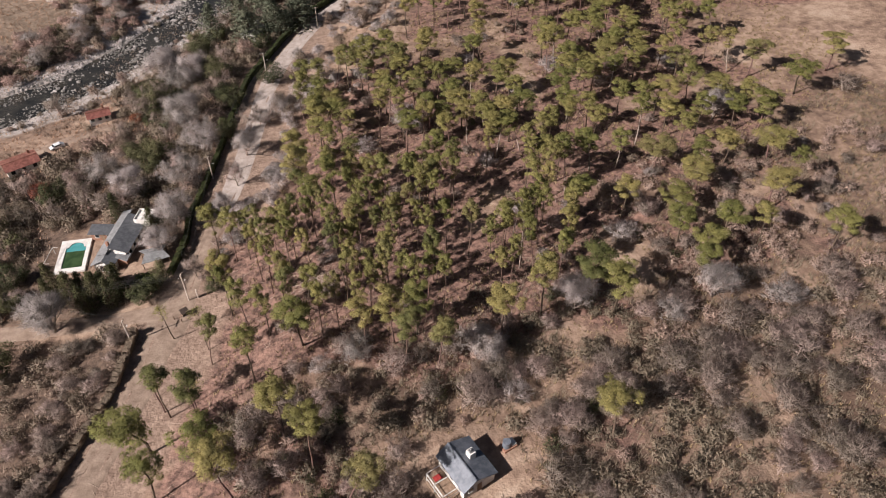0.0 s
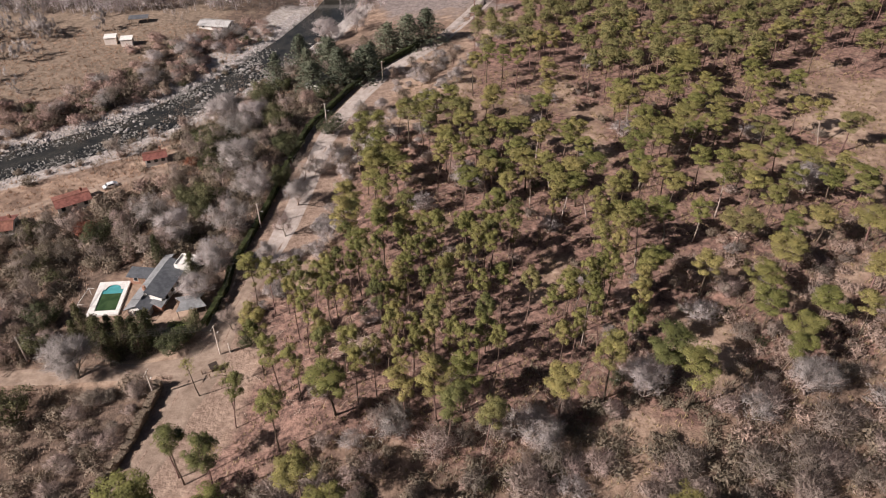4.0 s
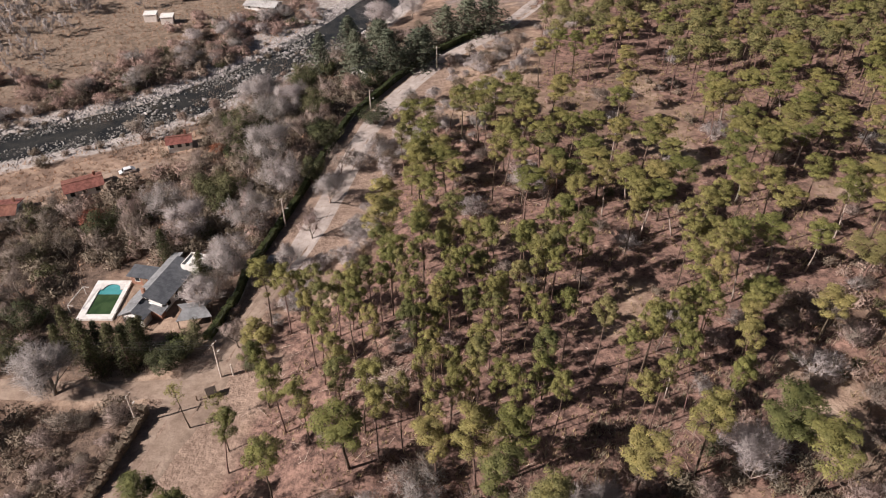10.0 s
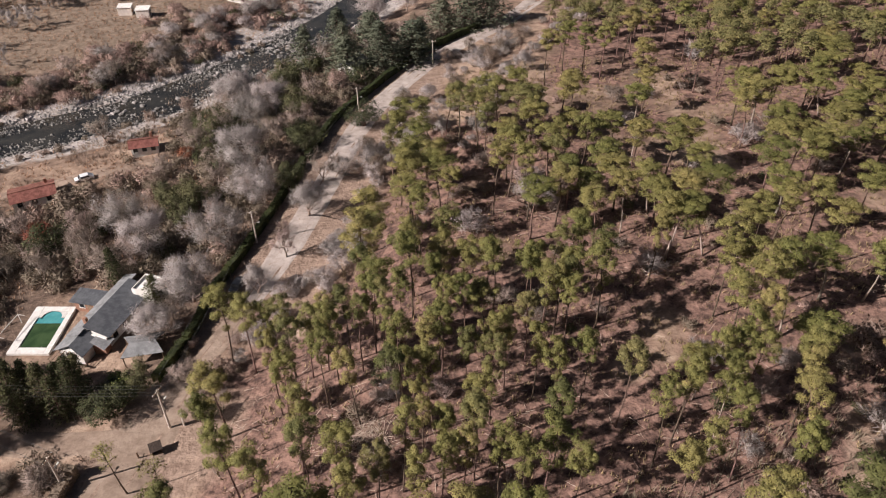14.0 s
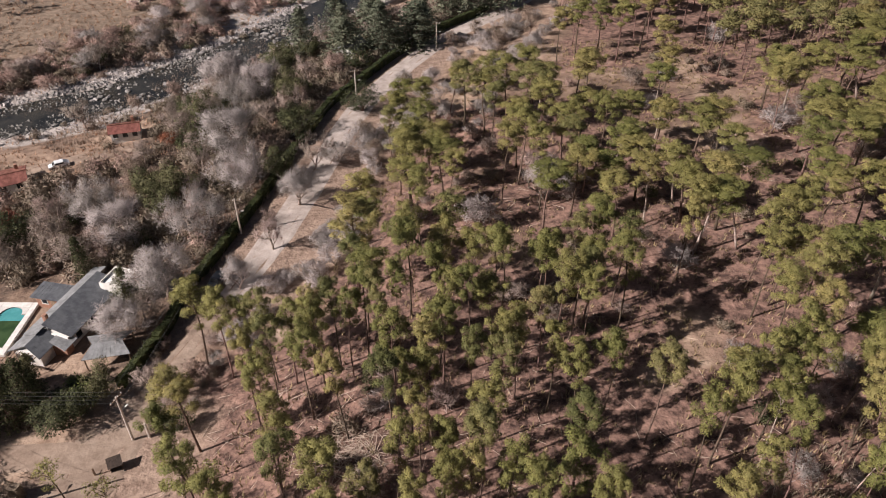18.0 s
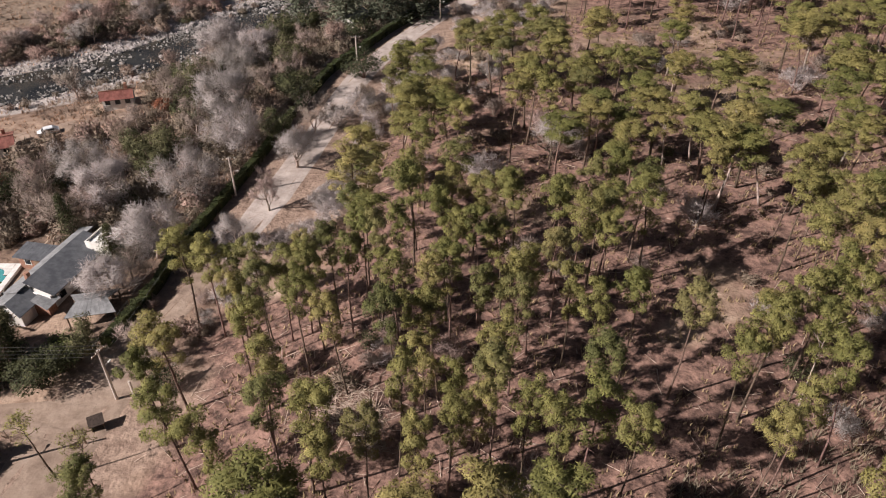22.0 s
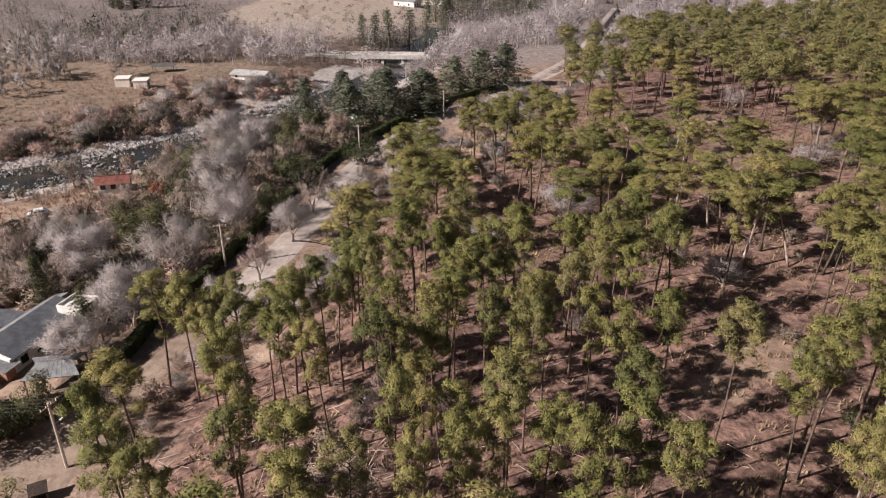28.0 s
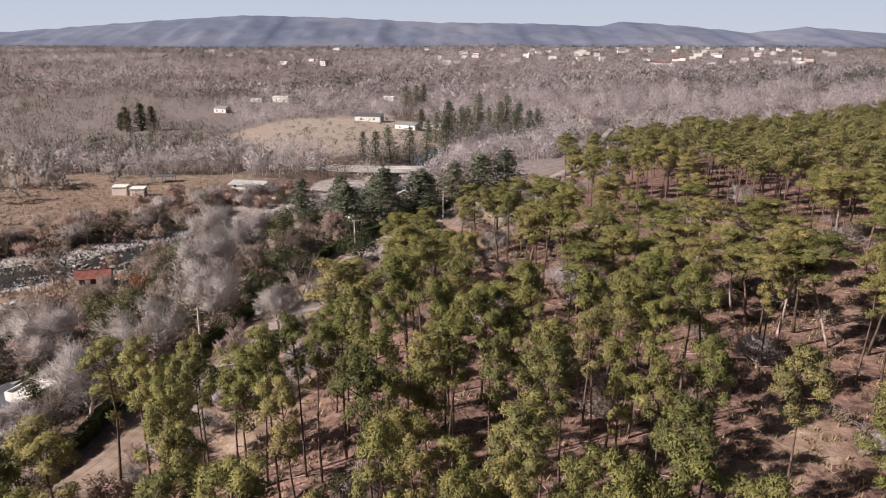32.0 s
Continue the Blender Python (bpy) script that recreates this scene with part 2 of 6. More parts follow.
PINES_ROAD = [(-6.3, 159.4, 5.2), (-2.6, 143.6, 6.3), (3.8, 137.2, 4.4), (-9.4, 134.7, 6.9), (-0.5, 129.3, 4.8), (3.2, 121.8, 5.1), (7.5, 169.9, 7.1), (4.8, 175.2, 4.7), (12.3, 160.9, 4.6), (16.6, 163.4, 7.8), (21.2, 158.2, 6.2), (24.4, 152.1, 7.3), (16.1, 146.6, 5.8), (12.8, 140.6, 5.2), (18.9, 138.7, 4.9), (26.5, 141.8, 5), (24.3, 145.1, 4.8), (29.8, 150.2, 5)]
PINES_NORTH = [(29.4, 196, 10.2), (35.2, 205.3, 10.7), (39.2, 200.5, 10.5), (43.3, 198.5, 10.4), (51, 207.5, 11.3), (58.8, 212.5, 13.1), (66.1, 213.4, 13.2), (73.7, 215.3, 11.5), (80.4, 214, 11.6), (82.3, 202.7, 11.1), (90.1, 210.4, 13.5), (97.8, 213.4, 11.8), (93.7, 193, 10.9), (106.5, 216.7, 12.5), (87.6, 224.3, 12.5), (116.2, 207, 14.3), (118.4, 194, 13.7), (109.6, 181.4, 9), (125.2, 197.1, 11.7), (106.3, 195.8, 9.8), (139.1, 208.1, 15), (133.7, 189, 13.5)]
PINES_SOUTH = [(-21.4, 69.3, 4.4), (-11.8, 75, 6.3), (-30.7, 61.8, 5.1), (-16.4, 55.1, 5.5), (-40.6, 60.2, 7.9), (-29.1, 51, 6.1), (-24.7, 44.4, 5.9), (-38.8, 49.4, 5.3), (-11.8, 47.5, 5.3), (-6.8, 39.7, 5), (-37.7, 67.2, 4.4), (0.1, 71.5, 4.5), (5.6, 70.9, 5.2), (6.8, 65.1, 5), (10.3, 71.9, 5.1), (13, 64.1, 4.4), (26.4, 68, 5.8), (35.4, 71.9, 5.2), (45.9, 72.6, 7.8), (48.1, 67.3, 6.1)]
PINES_EAST = [(77.9, 153.7, 10.6), (85.1, 131, 8.6), (83, 121.5, 6.9), (75.2, 108.6, 10.3), (80.6, 97.4, 9.2), (91.2, 105.4, 7.1), (83.9, 105.5, 5.4), (103.1, 105.8, 8.4), (107.3, 117.9, 7.5), (101.7, 94.6, 4.3), (102.2, 130.5, 8.6), (107.2, 125.8, 5.9), (118.6, 143.3, 7.6), (70.9, 91.8, 7.2), (92.8, 88.1, 7.7), (69.2, 82.9, 7.1), (72.1, 76.8, 6.9), (80, 82.8, 7.1), (85, 77.8, 4.7), (67.7, 72.6, 5.2), (100.3, 74.1, 6.9), (38.5, 41.4, 6.5), (97.3, 145.9, 7.6), (125.8, 131.2, 8), (141.5, 140.6, 8.4)]
PINES_BETWEEN = [(41.7, 95.5, 3.6), (25.5, 122, 4.6), (-1.4, 118.9, 4.3), (2.7, 99.3, 4.5), (2.9, 118.4, 3.2), (-7.8, 76.5, 3.6), (-9.4, 117.9, 3.8), (19, 117, 3.7), (33, 91.6, 4.4), (-17.9, 101, 3.3), (43.7, 110.7, 4.3), (36.2, 88.8, 3.4), (26, 114.2, 4.5), (-30.3, 78.1, 4.1), (44.5, 116, 4), (15.6, 113.9, 4.4), (2.3, 109.7, 3.5), (37.6, 123.7, 4.6), (-6.8, 106.7, 4), (-13.4, 82.7, 4.1), (36.3, 119.8, 3.5), (2.6, 114.4, 4.3), (8.9, 104.7, 4.2), (23.8, 118.2, 3.4), (7, 87.6, 4.3), (-2.6, 97, 4.2), (21.5, 111, 4.5), (46.6, 112.8, 4.1), (10.2, 116.7, 4.1), (19.2, 107.8, 4.6), (5.9, 115.8, 4.4), (47.3, 89.7, 3.6)]
PINES_BEHIND = [(-4.2, 173.7, 5.1), (92.9, 174.4, 5.3), (28.3, 158.7, 4.9), (48.2, 176.1, 4.9), (-1.9, 137.8, 5.3), (16, 171.2, 5.8), (44.9, 170.3, 5.7), (45.2, 130.7, 5.9), (84.6, 177.6, 6.3), (65.5, 146.1, 5.6), (87.9, 166.4, 6.1), (0.7, 152.4, 6.5), (38.9, 148.2, 4.8), (62.3, 135.6, 5.9), (12.4, 176.7, 5.9), (28.9, 168.8, 6.2), (110.8, 169.3, 4.5), (105.5, 169.6, 6.2), (34.6, 133.1, 4.8), (31.1, 144.4, 5.8), (21.7, 176.7, 5.3), (0.4, 157.5, 5.5), (1.9, 170.3, 5.4), (-4.7, 166.9, 4.8), (95.2, 152.7, 4.6), (16.3, 152.2, 5.9), (22.2, 164.9, 5), (96, 167.2, 5.9), (-4.6, 154.5, 5.8), (40.2, 133.1, 6), (18.7, 132.4, 6.4), (-4.5, 148.7, 5.1)]
PINES_BEHIND_B = [(67.3, 113.1, 4.9), (120, 168.4, 5.5), (82.2, 159, 6), (79.7, 148.6, 5.1), (29, 136.3, 5.1), (31.7, 174.4, 5.5), (66.2, 152.6, 6.5), (110.6, 154.1, 5.4), (21.9, 170.2, 6.4), (3, 143, 6.5), (34.7, 140.1, 6.3), (104.3, 160.1, 5.4), (60.8, 113.6, 6.3), (85.9, 172.3, 5.2), (88, 156.9, 6), (51.6, 111.7, 4.9), (84.6, 114.8, 5.2), (50.8, 142.3, 5.1), (51.4, 98, 6.4), (75.9, 121.3, 5.5), (107.8, 176.7, 6.2), (23.5, 136.1, 5.3), (74.9, 132.1, 5.4), (11.4, 166.5, 5.3), (91.2, 120, 6), (100.7, 119.1, 6.1), (79.8, 127.4, 5.2), (85.5, 147.4, 6.3), (95.9, 134.5, 6.3), (61.8, 95.3, 5.3), (-8.4, 128.2, 4.7), (114.9, 147.6, 5.1)]
THIN_PINES = [(-38.3, 86.9, 4.2), (-31.1, 82.1, 3.6), (-38.9, 68.8, 5.4), (-32.8, 66.3, 5.6)]
BARE_EAST = [(9, 135.5, 7.8), (37, 122.3, 6.5), (20.2, 141.7, 8.1), (1.2, 181.4, 10.1), (66.6, 162.1, 10.3), (-13.2, 169.1, 8.7), (-18, 164.9, 7.7), (99.4, 154.6, 8.1), (99.5, 126.7, 11.7), (59.2, 88.6, 12.2), (59.2, 64.2, 10.9), (69.7, 67.6, 9.4), (21.8, 63.5, 9), (-6.4, 176, 8), (22.6, 235.6, 10.1), (13.7, 218.3, 9.5), (39.7, 101.6, 5.6), (41.2, 72.6, 8.9), (-2.1, 69.4, 8.3), (40.4, 86.4, 4.2), (70.7, 211.3, 8.6)]
BARE_SOUTH = [(55.6, 53.2, 12.5), (140.5, 130.3, 11.2), (100.4, 128, 8.1), (18.1, 54.6, 10.2), (23.6, 59.9, 7.6), (27, 36.2, 10.5), (27.1, 45.2, 6.2), (61.7, 65.8, 8.2), (5, 64.8, 7.4), (-0.5, 72, 6.6), (9.9, 57.1, 6.2), (43.2, 55.5, 7.5), (37.1, 50.5, 6.2), (25.1, 53.7, 6.2), (69.9, 59.9, 9.4), (82.4, 63.1, 9.9), (95.6, 66.4, 9.1), (79.4, 52.2, 9.4)]
BARE_WEST = [(-39.2, 168.6, 14.5), (-34.8, 154.8, 12.4), (-38.3, 140.4, 12.2), (-51.9, 139.9, 10.5), (-60.3, 149.8, 10.8), (-63.2, 137.6, 8.6), (-39.6, 124.9, 10.9), (-44.3, 115.8, 9), (-69.7, 134, 7.2), (-77.3, 135.3, 7.7), (-38.4, 195.1, 10.5), (-47.7, 200.2, 12.7), (-30.7, 185.2, 8.4), (-41.9, 189.5, 10.4), (-80.4, 193.6, 9.3), (-64, 96.1, 10.9), (-21.8, 162, 9.1), (-23.1, 149.8, 8.6), (-25.3, 136.2, 6.1), (-28.9, 126.3, 5.2), (-34.2, 104.5, 5.9), (-18.4, 281, 14.3), (-7, 284.6, 12), (-79.7, 148.6, 7), (-85.9, 146.1, 7.1), (-41.3, 119, 6.3), (-83.1, 118.9, 9.8), (-85.2, 112.2, 8.3)]
CONIFERS = [(-21.1, 219.6, 12.2), (-4.2, 225.7, 14), (-11.9, 220.3, 9.9), (11.7, 251.6, 14.1), (20.6, 254.8, 12.1), (-27.8, 254.6, 10.9), (-16.7, 244.5, 10.9), (-61, 103.9, 7.7), (-56.2, 103.8, 7.6), (-51.1, 103.9, 7.2), (-65.8, 109.1, 6.4), (-54.4, 130.8, 5.5), (-34.2, 228.1, 8.8), (4.5, 250.1, 10.6), (-52.4, 100.7, 6), (-57.1, 99.6, 6)]
GREENS = [(-46.2, 153.3, 9), (-48.1, 150.7, 6.2), (-72.8, 142.7, 7.5), (-52.7, 189.8, 9.8), (-49, 181.8, 7.8), (-31.5, 193.9, 10.8), (-37.6, 215.6, 9.5), (-50.4, 155.8, 7), (-45.4, 99.6, 5.9), (-43.7, 102.1, 4.7), (-14.5, 186.8, 7.4), (-30.2, 98.9, 3.4), (-72.9, 86.4, 8.4), (-28.1, 158.4, 6), (-26.8, 176.7, 7.4)]

# ---- trees and shrubs: meshes are built once and shared ----


SHADE = {}   # normals that follow a clump rather than its single leaves, by mesh


def mesh_of(name, verts, faces, mats, index=None, soft=False, normals=None):
    me = bpy.data.meshes.new(name)
    me.from_pydata([tuple(map(float, v)) for v in verts], [], [tuple(map(int, f)) for f in faces])
    for m in mats if isinstance(mats, (list, tuple)) else [mats]:
        me.materials.append(m)
    if index is not None:
        me.polygons.foreach_set("material_index", index)
    if soft or normals is not None:
        me.polygons.foreach_set("use_smooth", [True] * len(me.polygons))
    if normals is not None:
        SHADE[me.name] = np.array([tuple(q) for q in normals])
        me.normals_split_custom_set_from_vertices(SHADE[me.name].tolist())
    return me


class Wood:
    """Tapered tubes along bent lines, gathered into one mesh."""

    def __init__(self):
        self.v, self.f = [], []

    def tube(self, pts, radii, sides=5):
        first = len(self.v)
        for i, (p, r) in enumerate(zip(pts, radii)):
            way = (pts[min(i + 1, len(pts) - 1)] - pts[max(i - 1, 0)]).normalized()
            a = way.orthogonal().normalized()
            b = way.cross(a)
            for k in range(sides):
                t = 2 * math.pi * k / sides
                self.v.append(p + (a * math.cos(t) + b * math.sin(t)) * r)
        for i in range(len(pts) - 1):
            for k in range(sides):
                a, b = first + i * sides + k, first + i * sides + (k + 1) % sides
                self.f.append((a, b, b + sides, a + sides))
        self.f.append(tuple(first + k for k in range(sides))[::-1])
        self.f.append(tuple(first + (len(pts) - 1) * sides + k for k in range(sides)))


def bend(rng, start, way, length, steps, wander, lift=0.0):
    pts, p, w = [start.copy()], start.copy(), way.normalized()
    for _ in range(steps):
        w = (w + Vector((rng.gauss(0, wander), rng.gauss(0, wander), rng.gauss(0, wander) + lift))).normalized()
        p = p + w * (length / steps)
        pts.append(p.copy())
    return pts


def blades(rng, centre, count, spread, length, width, out, flat=0.7, rise=0.9):
    """Small pointed leaves over a clump, lying along its surface so that it takes light and shade as a whole."""
    v, f, m = [], [], []
    for _ in range(count):
        d = (Vector((rng.gauss(0, 1), rng.gauss(0, 1), rng.gauss(0, 1))).normalized() + out * 0.35).normalized()
        r = spread * rng.uniform(0.62, 1.08)
        p = centre + Vector((d.x, d.y, d.z * flat)) * r
        face = (d * 0.9 + out * 0.4 + Vector((rng.gauss(0, 0.28), rng.gauss(0, 0.28), rng.gauss(0, 0.28)))).normalized()
        way = face.cross(Vector((rng.gauss(0, 1), rng.gauss(0, 1), rng.gauss(0, 1)))).normalized()
        side = face.cross(way) * width * rng.uniform(0.6, 1.1)
        way = (way + face * rng.uniform(0.0, rise)).normalized()
        l = length * rng.uniform(0.6, 1.3)
        shade = (d * 0.8 + out * 0.45 + Vector((rng.gauss(0, 0.22), rng.gauss(0, 0.22), rng.gauss(0, 0.22)))).normalized()
        leaf_of((v, f, m), p, side, way * l, shade)
    return v, f, m


def leaf_of(store, p, side, tip, shade):
    """One pointed leaf whose face turns the way its clump does."""
    n = len(store[0])
    if side.cross(tip).dot(shade) < 0:
        side = -side
    store[0].extend([p - side, p + side, p + tip])
    store[1].append((n, n + 1, n + 2))
    store[2].extend([shade] * 3)


def merge(store, v, f, m):
    n = len(store[0])
    store[0].extend(v)
    store[1].extend(tuple(i + n for i in face) for face in f)
    store[2].extend(m)


def tree_thing(name, trunk, crown, label, category, group, crown_label=""):
    """A tree at the origin: an empty at its foot that carries trunk and crown."""
    ob = tagged(new(name), label, category, group)
    a = new("trunk", trunk)
    a.parent = ob
    b = new("crown", crown)
    b.parent = ob
    if crown_label:
        b["label"] = crown_label
    return ob


def pine_meshes(seed, tufts, blade, leaf=None, lean=0.04, crown_low=0.5, bark=None, clump=0.62, plain=False):
    """A slender pine 16 m tall with a rounded crown 5 m across: bare mast, rising limbs, tufted clumps with gaps."""
    rng = random.Random(seed)
    w, leaves = Wood(), ([], [], [])
    top = 15.2
    mast = bend(rng, Vector((0, 0, -0.4)), Vector((rng.gauss(0, lean), rng.gauss(0, lean), 1)), top, 8, 0.035, 0.03)
    w.tube(mast, [0.15 - 0.12 * i / 8 for i in range(9)], 5)
    pads = []
    n_limb = rng.randint(19, 25)
    lop = rng.uniform(0, 6.28)
    for k in range(n_limb):
        s = crown_low + (0.985 - crown_low) * ((k + rng.random()) / n_limb) ** 0.8
        i = s * 8
        a = mast[int(i)].lerp(mast[min(8, int(i) + 1)], i - int(i))
        turn = k * 2.4 + rng.uniform(-0.6, 0.6)
        q = (1.0 - s) / (1.0 - crown_low)
        r = (0.35 + 1.75 * math.sin(math.pi * min(1, q * 0.9 + 0.06) ** 1.1)) * rng.uniform(0.5, 1.25) * (1 + 0.25 * math.cos(turn - lop))
        limb = bend(rng, a, Vector((math.cos(turn), math.sin(turn), rng.uniform(0.2, 0.8))), r, 3, 0.12, 0.12)
        if not plain:
            w.tube(limb, [0.055, 0.04, 0.025, 0.010], 3)
        pads.append((limb[3], clump * rng.uniform(0.75, 1.15)))
        if r > 1.5:
            pads.append((limb[2] + Vector((rng.gauss(0, 0.4), rng.gauss(0, 0.4), 0.4)), clump * rng.uniform(0.6, 0.95)))
        if r > 1.9:
            sgn = rng.choice((-1, 1))
            pads.append((limb[3] + Vector((-math.sin(turn) * sgn * 0.85, math.cos(turn) * sgn * 0.85, rng.uniform(-0.1, 0.4))) - (limb[3] - limb[1]) * 0.2, clump * 0.75))
    for k in range(7):
        limb = bend(rng, mast[2 + k % 3], Vector((rng.gauss(0, 1), rng.gauss(0, 1), 0.15)), rng.uniform(0.5, 1.5), 2, 0.1)
        w.tube(limb, [0.03, 0.02, 0.008], 3)
    pads.append((mast[8], clump * 0.8))
    pads.append((mast[8] - Vector((0, 0, 0.9)), clump))
    mid = Vector((0, 0, top * (0.42 + crown_low / 2)))
    area = sum(r * r for _, r in pads)
    for p, r in pads:
        out = (p - mid).normalized()
        merge(leaves, *blades(rng, p, max(4, int(tufts * r * r / area)), r, blade, blade * (0.3 if plain else 0.21), (out * 0.6 + Vector((0, 0, 0.6))).normalized(), 0.72, 0.8))
    return mesh_of("trunk", w.v, w.f, bark or M_BARK, soft=True), mesh_of("crown", leaves[0], leaves[1], leaf or M_NEEDLE, normals=leaves[2])


def bare_meshes(seed, twigs, twig_mat, height=7.0, spread=3.2, bark=None, width=0.035, stems=1, dome=0):
    """A leafless round-headed tree: forking limbs and a haze of fine twigs."""
    rng = random.Random(seed)
    w, leaves = Wood(), ([], [], [])
    tips = []

    def fork(a, way, length, r, level):
        pts = bend(rng, a, way, length, 3, 0.13, 0.05)
        if level > 1:
            pts = [pts[0], pts[3]]
        w.tube(pts, [r, r * 0.85, r * 0.7, r * 0.5][:len(pts)], 4 if level < 2 and stems == 1 else 3)
        if level == (3 if stems == 1 else 2):
            tips.extend((p, (pts[-1] - a).normalized()) for p in (pts[0].lerp(pts[1], 0.5), pts[1]))
            return
        for k in range((4 if level else 5) if stems == 1 else 3):
            p = pts[min(rng.choice((1, 2, 3, 3)), len(pts) - 1)]
            side = Vector((rng.gauss(0, 1), rng.gauss(0, 1), rng.gauss(0.25, 0.5))).normalized()
            fork(p, way * 0.7 + side * (0.8 if level else 0.95), length * rng.uniform(0.5, 0.78), r * 0.5, level + 1)

    for k in range(stems):
        lean = Vector((rng.gauss(0, 0.12), rng.gauss(0, 0.12), 1)) if stems == 1 else Vector((math.cos(k * 2.3) * 0.6, math.sin(k * 2.3) * 0.6, 1))
        fork(Vector((0, 0, -0.3)), lean, height * 0.36, 0.17 if stems == 1 else 0.08, 0)
    per = max(1, round(twigs / max(1, len(tips))))
    for p, way in tips:
        for _ in range(per):
            d = (way + Vector((rng.gauss(0, 0.55), rng.gauss(0, 0.55), rng.gauss(0.3, 0.45)))).normalized()
            side = d.cross(Vector((rng.gauss(0, 1), rng.gauss(0, 1), rng.gauss(0, 1)))).normalized() * width * rng.uniform(0.6, 1.2)
            l = rng.uniform(0.3, 0.75)
            q = p + Vector((rng.gauss(0, 0.12), rng.gauss(0, 0.12), rng.gauss(0, 0.12)))
            leaf_of(leaves, q, side, d * l, (Vector((q.x, q.y, q.z - height * 0.3)).normalized() + Vector((rng.gauss(0, 0.35), rng.gauss(0, 0.35), rng.gauss(0.2, 0.35)))).normalized())
    reach = max(p.z for p in w.v)
    wide = sorted(math.hypot(p.x, p.y) for p in w.v)[int(len(w.v) * 0.97)]
    lumps = []
    for k in range(26 if dome else 0):
        d = Vector((rng.gauss(0, 1), rng.gauss(0, 1), rng.gauss(0.4, 0.9))).normalized()
        q = rng.uniform(0.5, 0.8)
        lumps.append((Vector((d.x * wide * q, d.y * wide * q, reach * (0.55 + 0.42 * d.z * q))), rng.uniform(0.2, 0.36)))
    for k in range(dome):
        c, q = lumps[k % len(lumps)]
        d = Vector((rng.gauss(0, 1), rng.gauss(0, 1), rng.gauss(0.45, 0.8))).normalized() * q * rng.uniform(0.35, 1.0)
        p = c + Vector((d.x * wide, d.y * wide, d.z * reach * 0.6))
        way = (d.normalized() * 0.6 + Vector((rng.gauss(0, 0.5), rng.gauss(0, 0.5), rng.gauss(0.45, 0.35)))).normalized()
        side = way.cross(Vector((rng.gauss(0, 1), rng.gauss(0, 1), rng.gauss(0, 1)))).normalized() * width * rng.uniform(0.6, 1.2)
        leaf_of(leaves, p, side, way * rng.uniform(0.25, 0.7), (d.normalized() * 0.8 + c.normalized() * 0.35 + Vector((rng.gauss(0, 0.14), rng.gauss(0, 0.14), rng.gauss(0.1, 0.14)))).normalized())
    v = np.array([tuple(p) for p in w.v + leaves[0]])
    k = max(v[:, 2].max() / height, 0.1)
    kx = np.percentile(np.hypot(v[:, 0], v[:, 1]), 97) / spread
    shrink = np.array([1 / kx, 1 / kx, 1 / k])
    n = len(w.v)
    return mesh_of("trunk", v[:n] * shrink, w.f, bark or M_PALEBARK, soft=True), mesh_of("crown", v[n:] * shrink, leaves[1], twig_mat, normals=leaves[2])


def cedar_meshes(seed, leaf, count=2600, height=13.0, radius=3.6, droop=0.15, blade=0.55):
    """A dark conifer: tiers of spreading boughs that shorten to a point."""
    rng = random.Random(seed)
    w, leaves = Wood(), ([], [], [])
    mast = bend(rng, Vector((0, 0, -0.3)), Vector((0, 0, 1)), height, 6, 0.02, 0.05)
    w.tube(mast, [0.32 - 0.29 * i / 6 for i in range(7)], 6)
    tiers = 15
    per = count // (tiers * 7)
    for t in range(tiers):
        s = 0.08 + 0.92 * t / tiers
        i = s * 6
        a = mast[int(i)].lerp(mast[min(6, int(i) + 1)], i - int(i))
        reach = radius * (1 - s) ** 0.75 * rng.uniform(0.8, 1.15) + 0.25
        for k in range(7):
            turn = t * 1.3 + k * 0.9 + rng.uniform(-0.3, 0.3)
            r = reach * rng.uniform(0.7, 1.12)
            limb = bend(rng, a, Vector((math.cos(turn), math.sin(turn), 0.18 - droop)), r, 3, 0.07, -droop * 0.25)
            w.tube(limb, [0.06, 0.045, 0.03, 0.012], 3)
            for q in (limb[1], limb[2], limb[3]):
                merge(leaves, *blades(rng, q, max(2, per // 3), 0.22 + r * 0.17, blade, blade * 0.26, Vector((math.cos(turn), math.sin(turn), -0.1)), 0.4))
    merge(leaves, *blades(rng, mast[6], 14, 0.3, blade, blade * 0.25, Vector((0, 0, 1))))
    return mesh_of("trunk", w.v, w.f, M_BARK, soft=True), mesh_of("crown", leaves[0], leaves[1], leaf, normals=leaves[2])


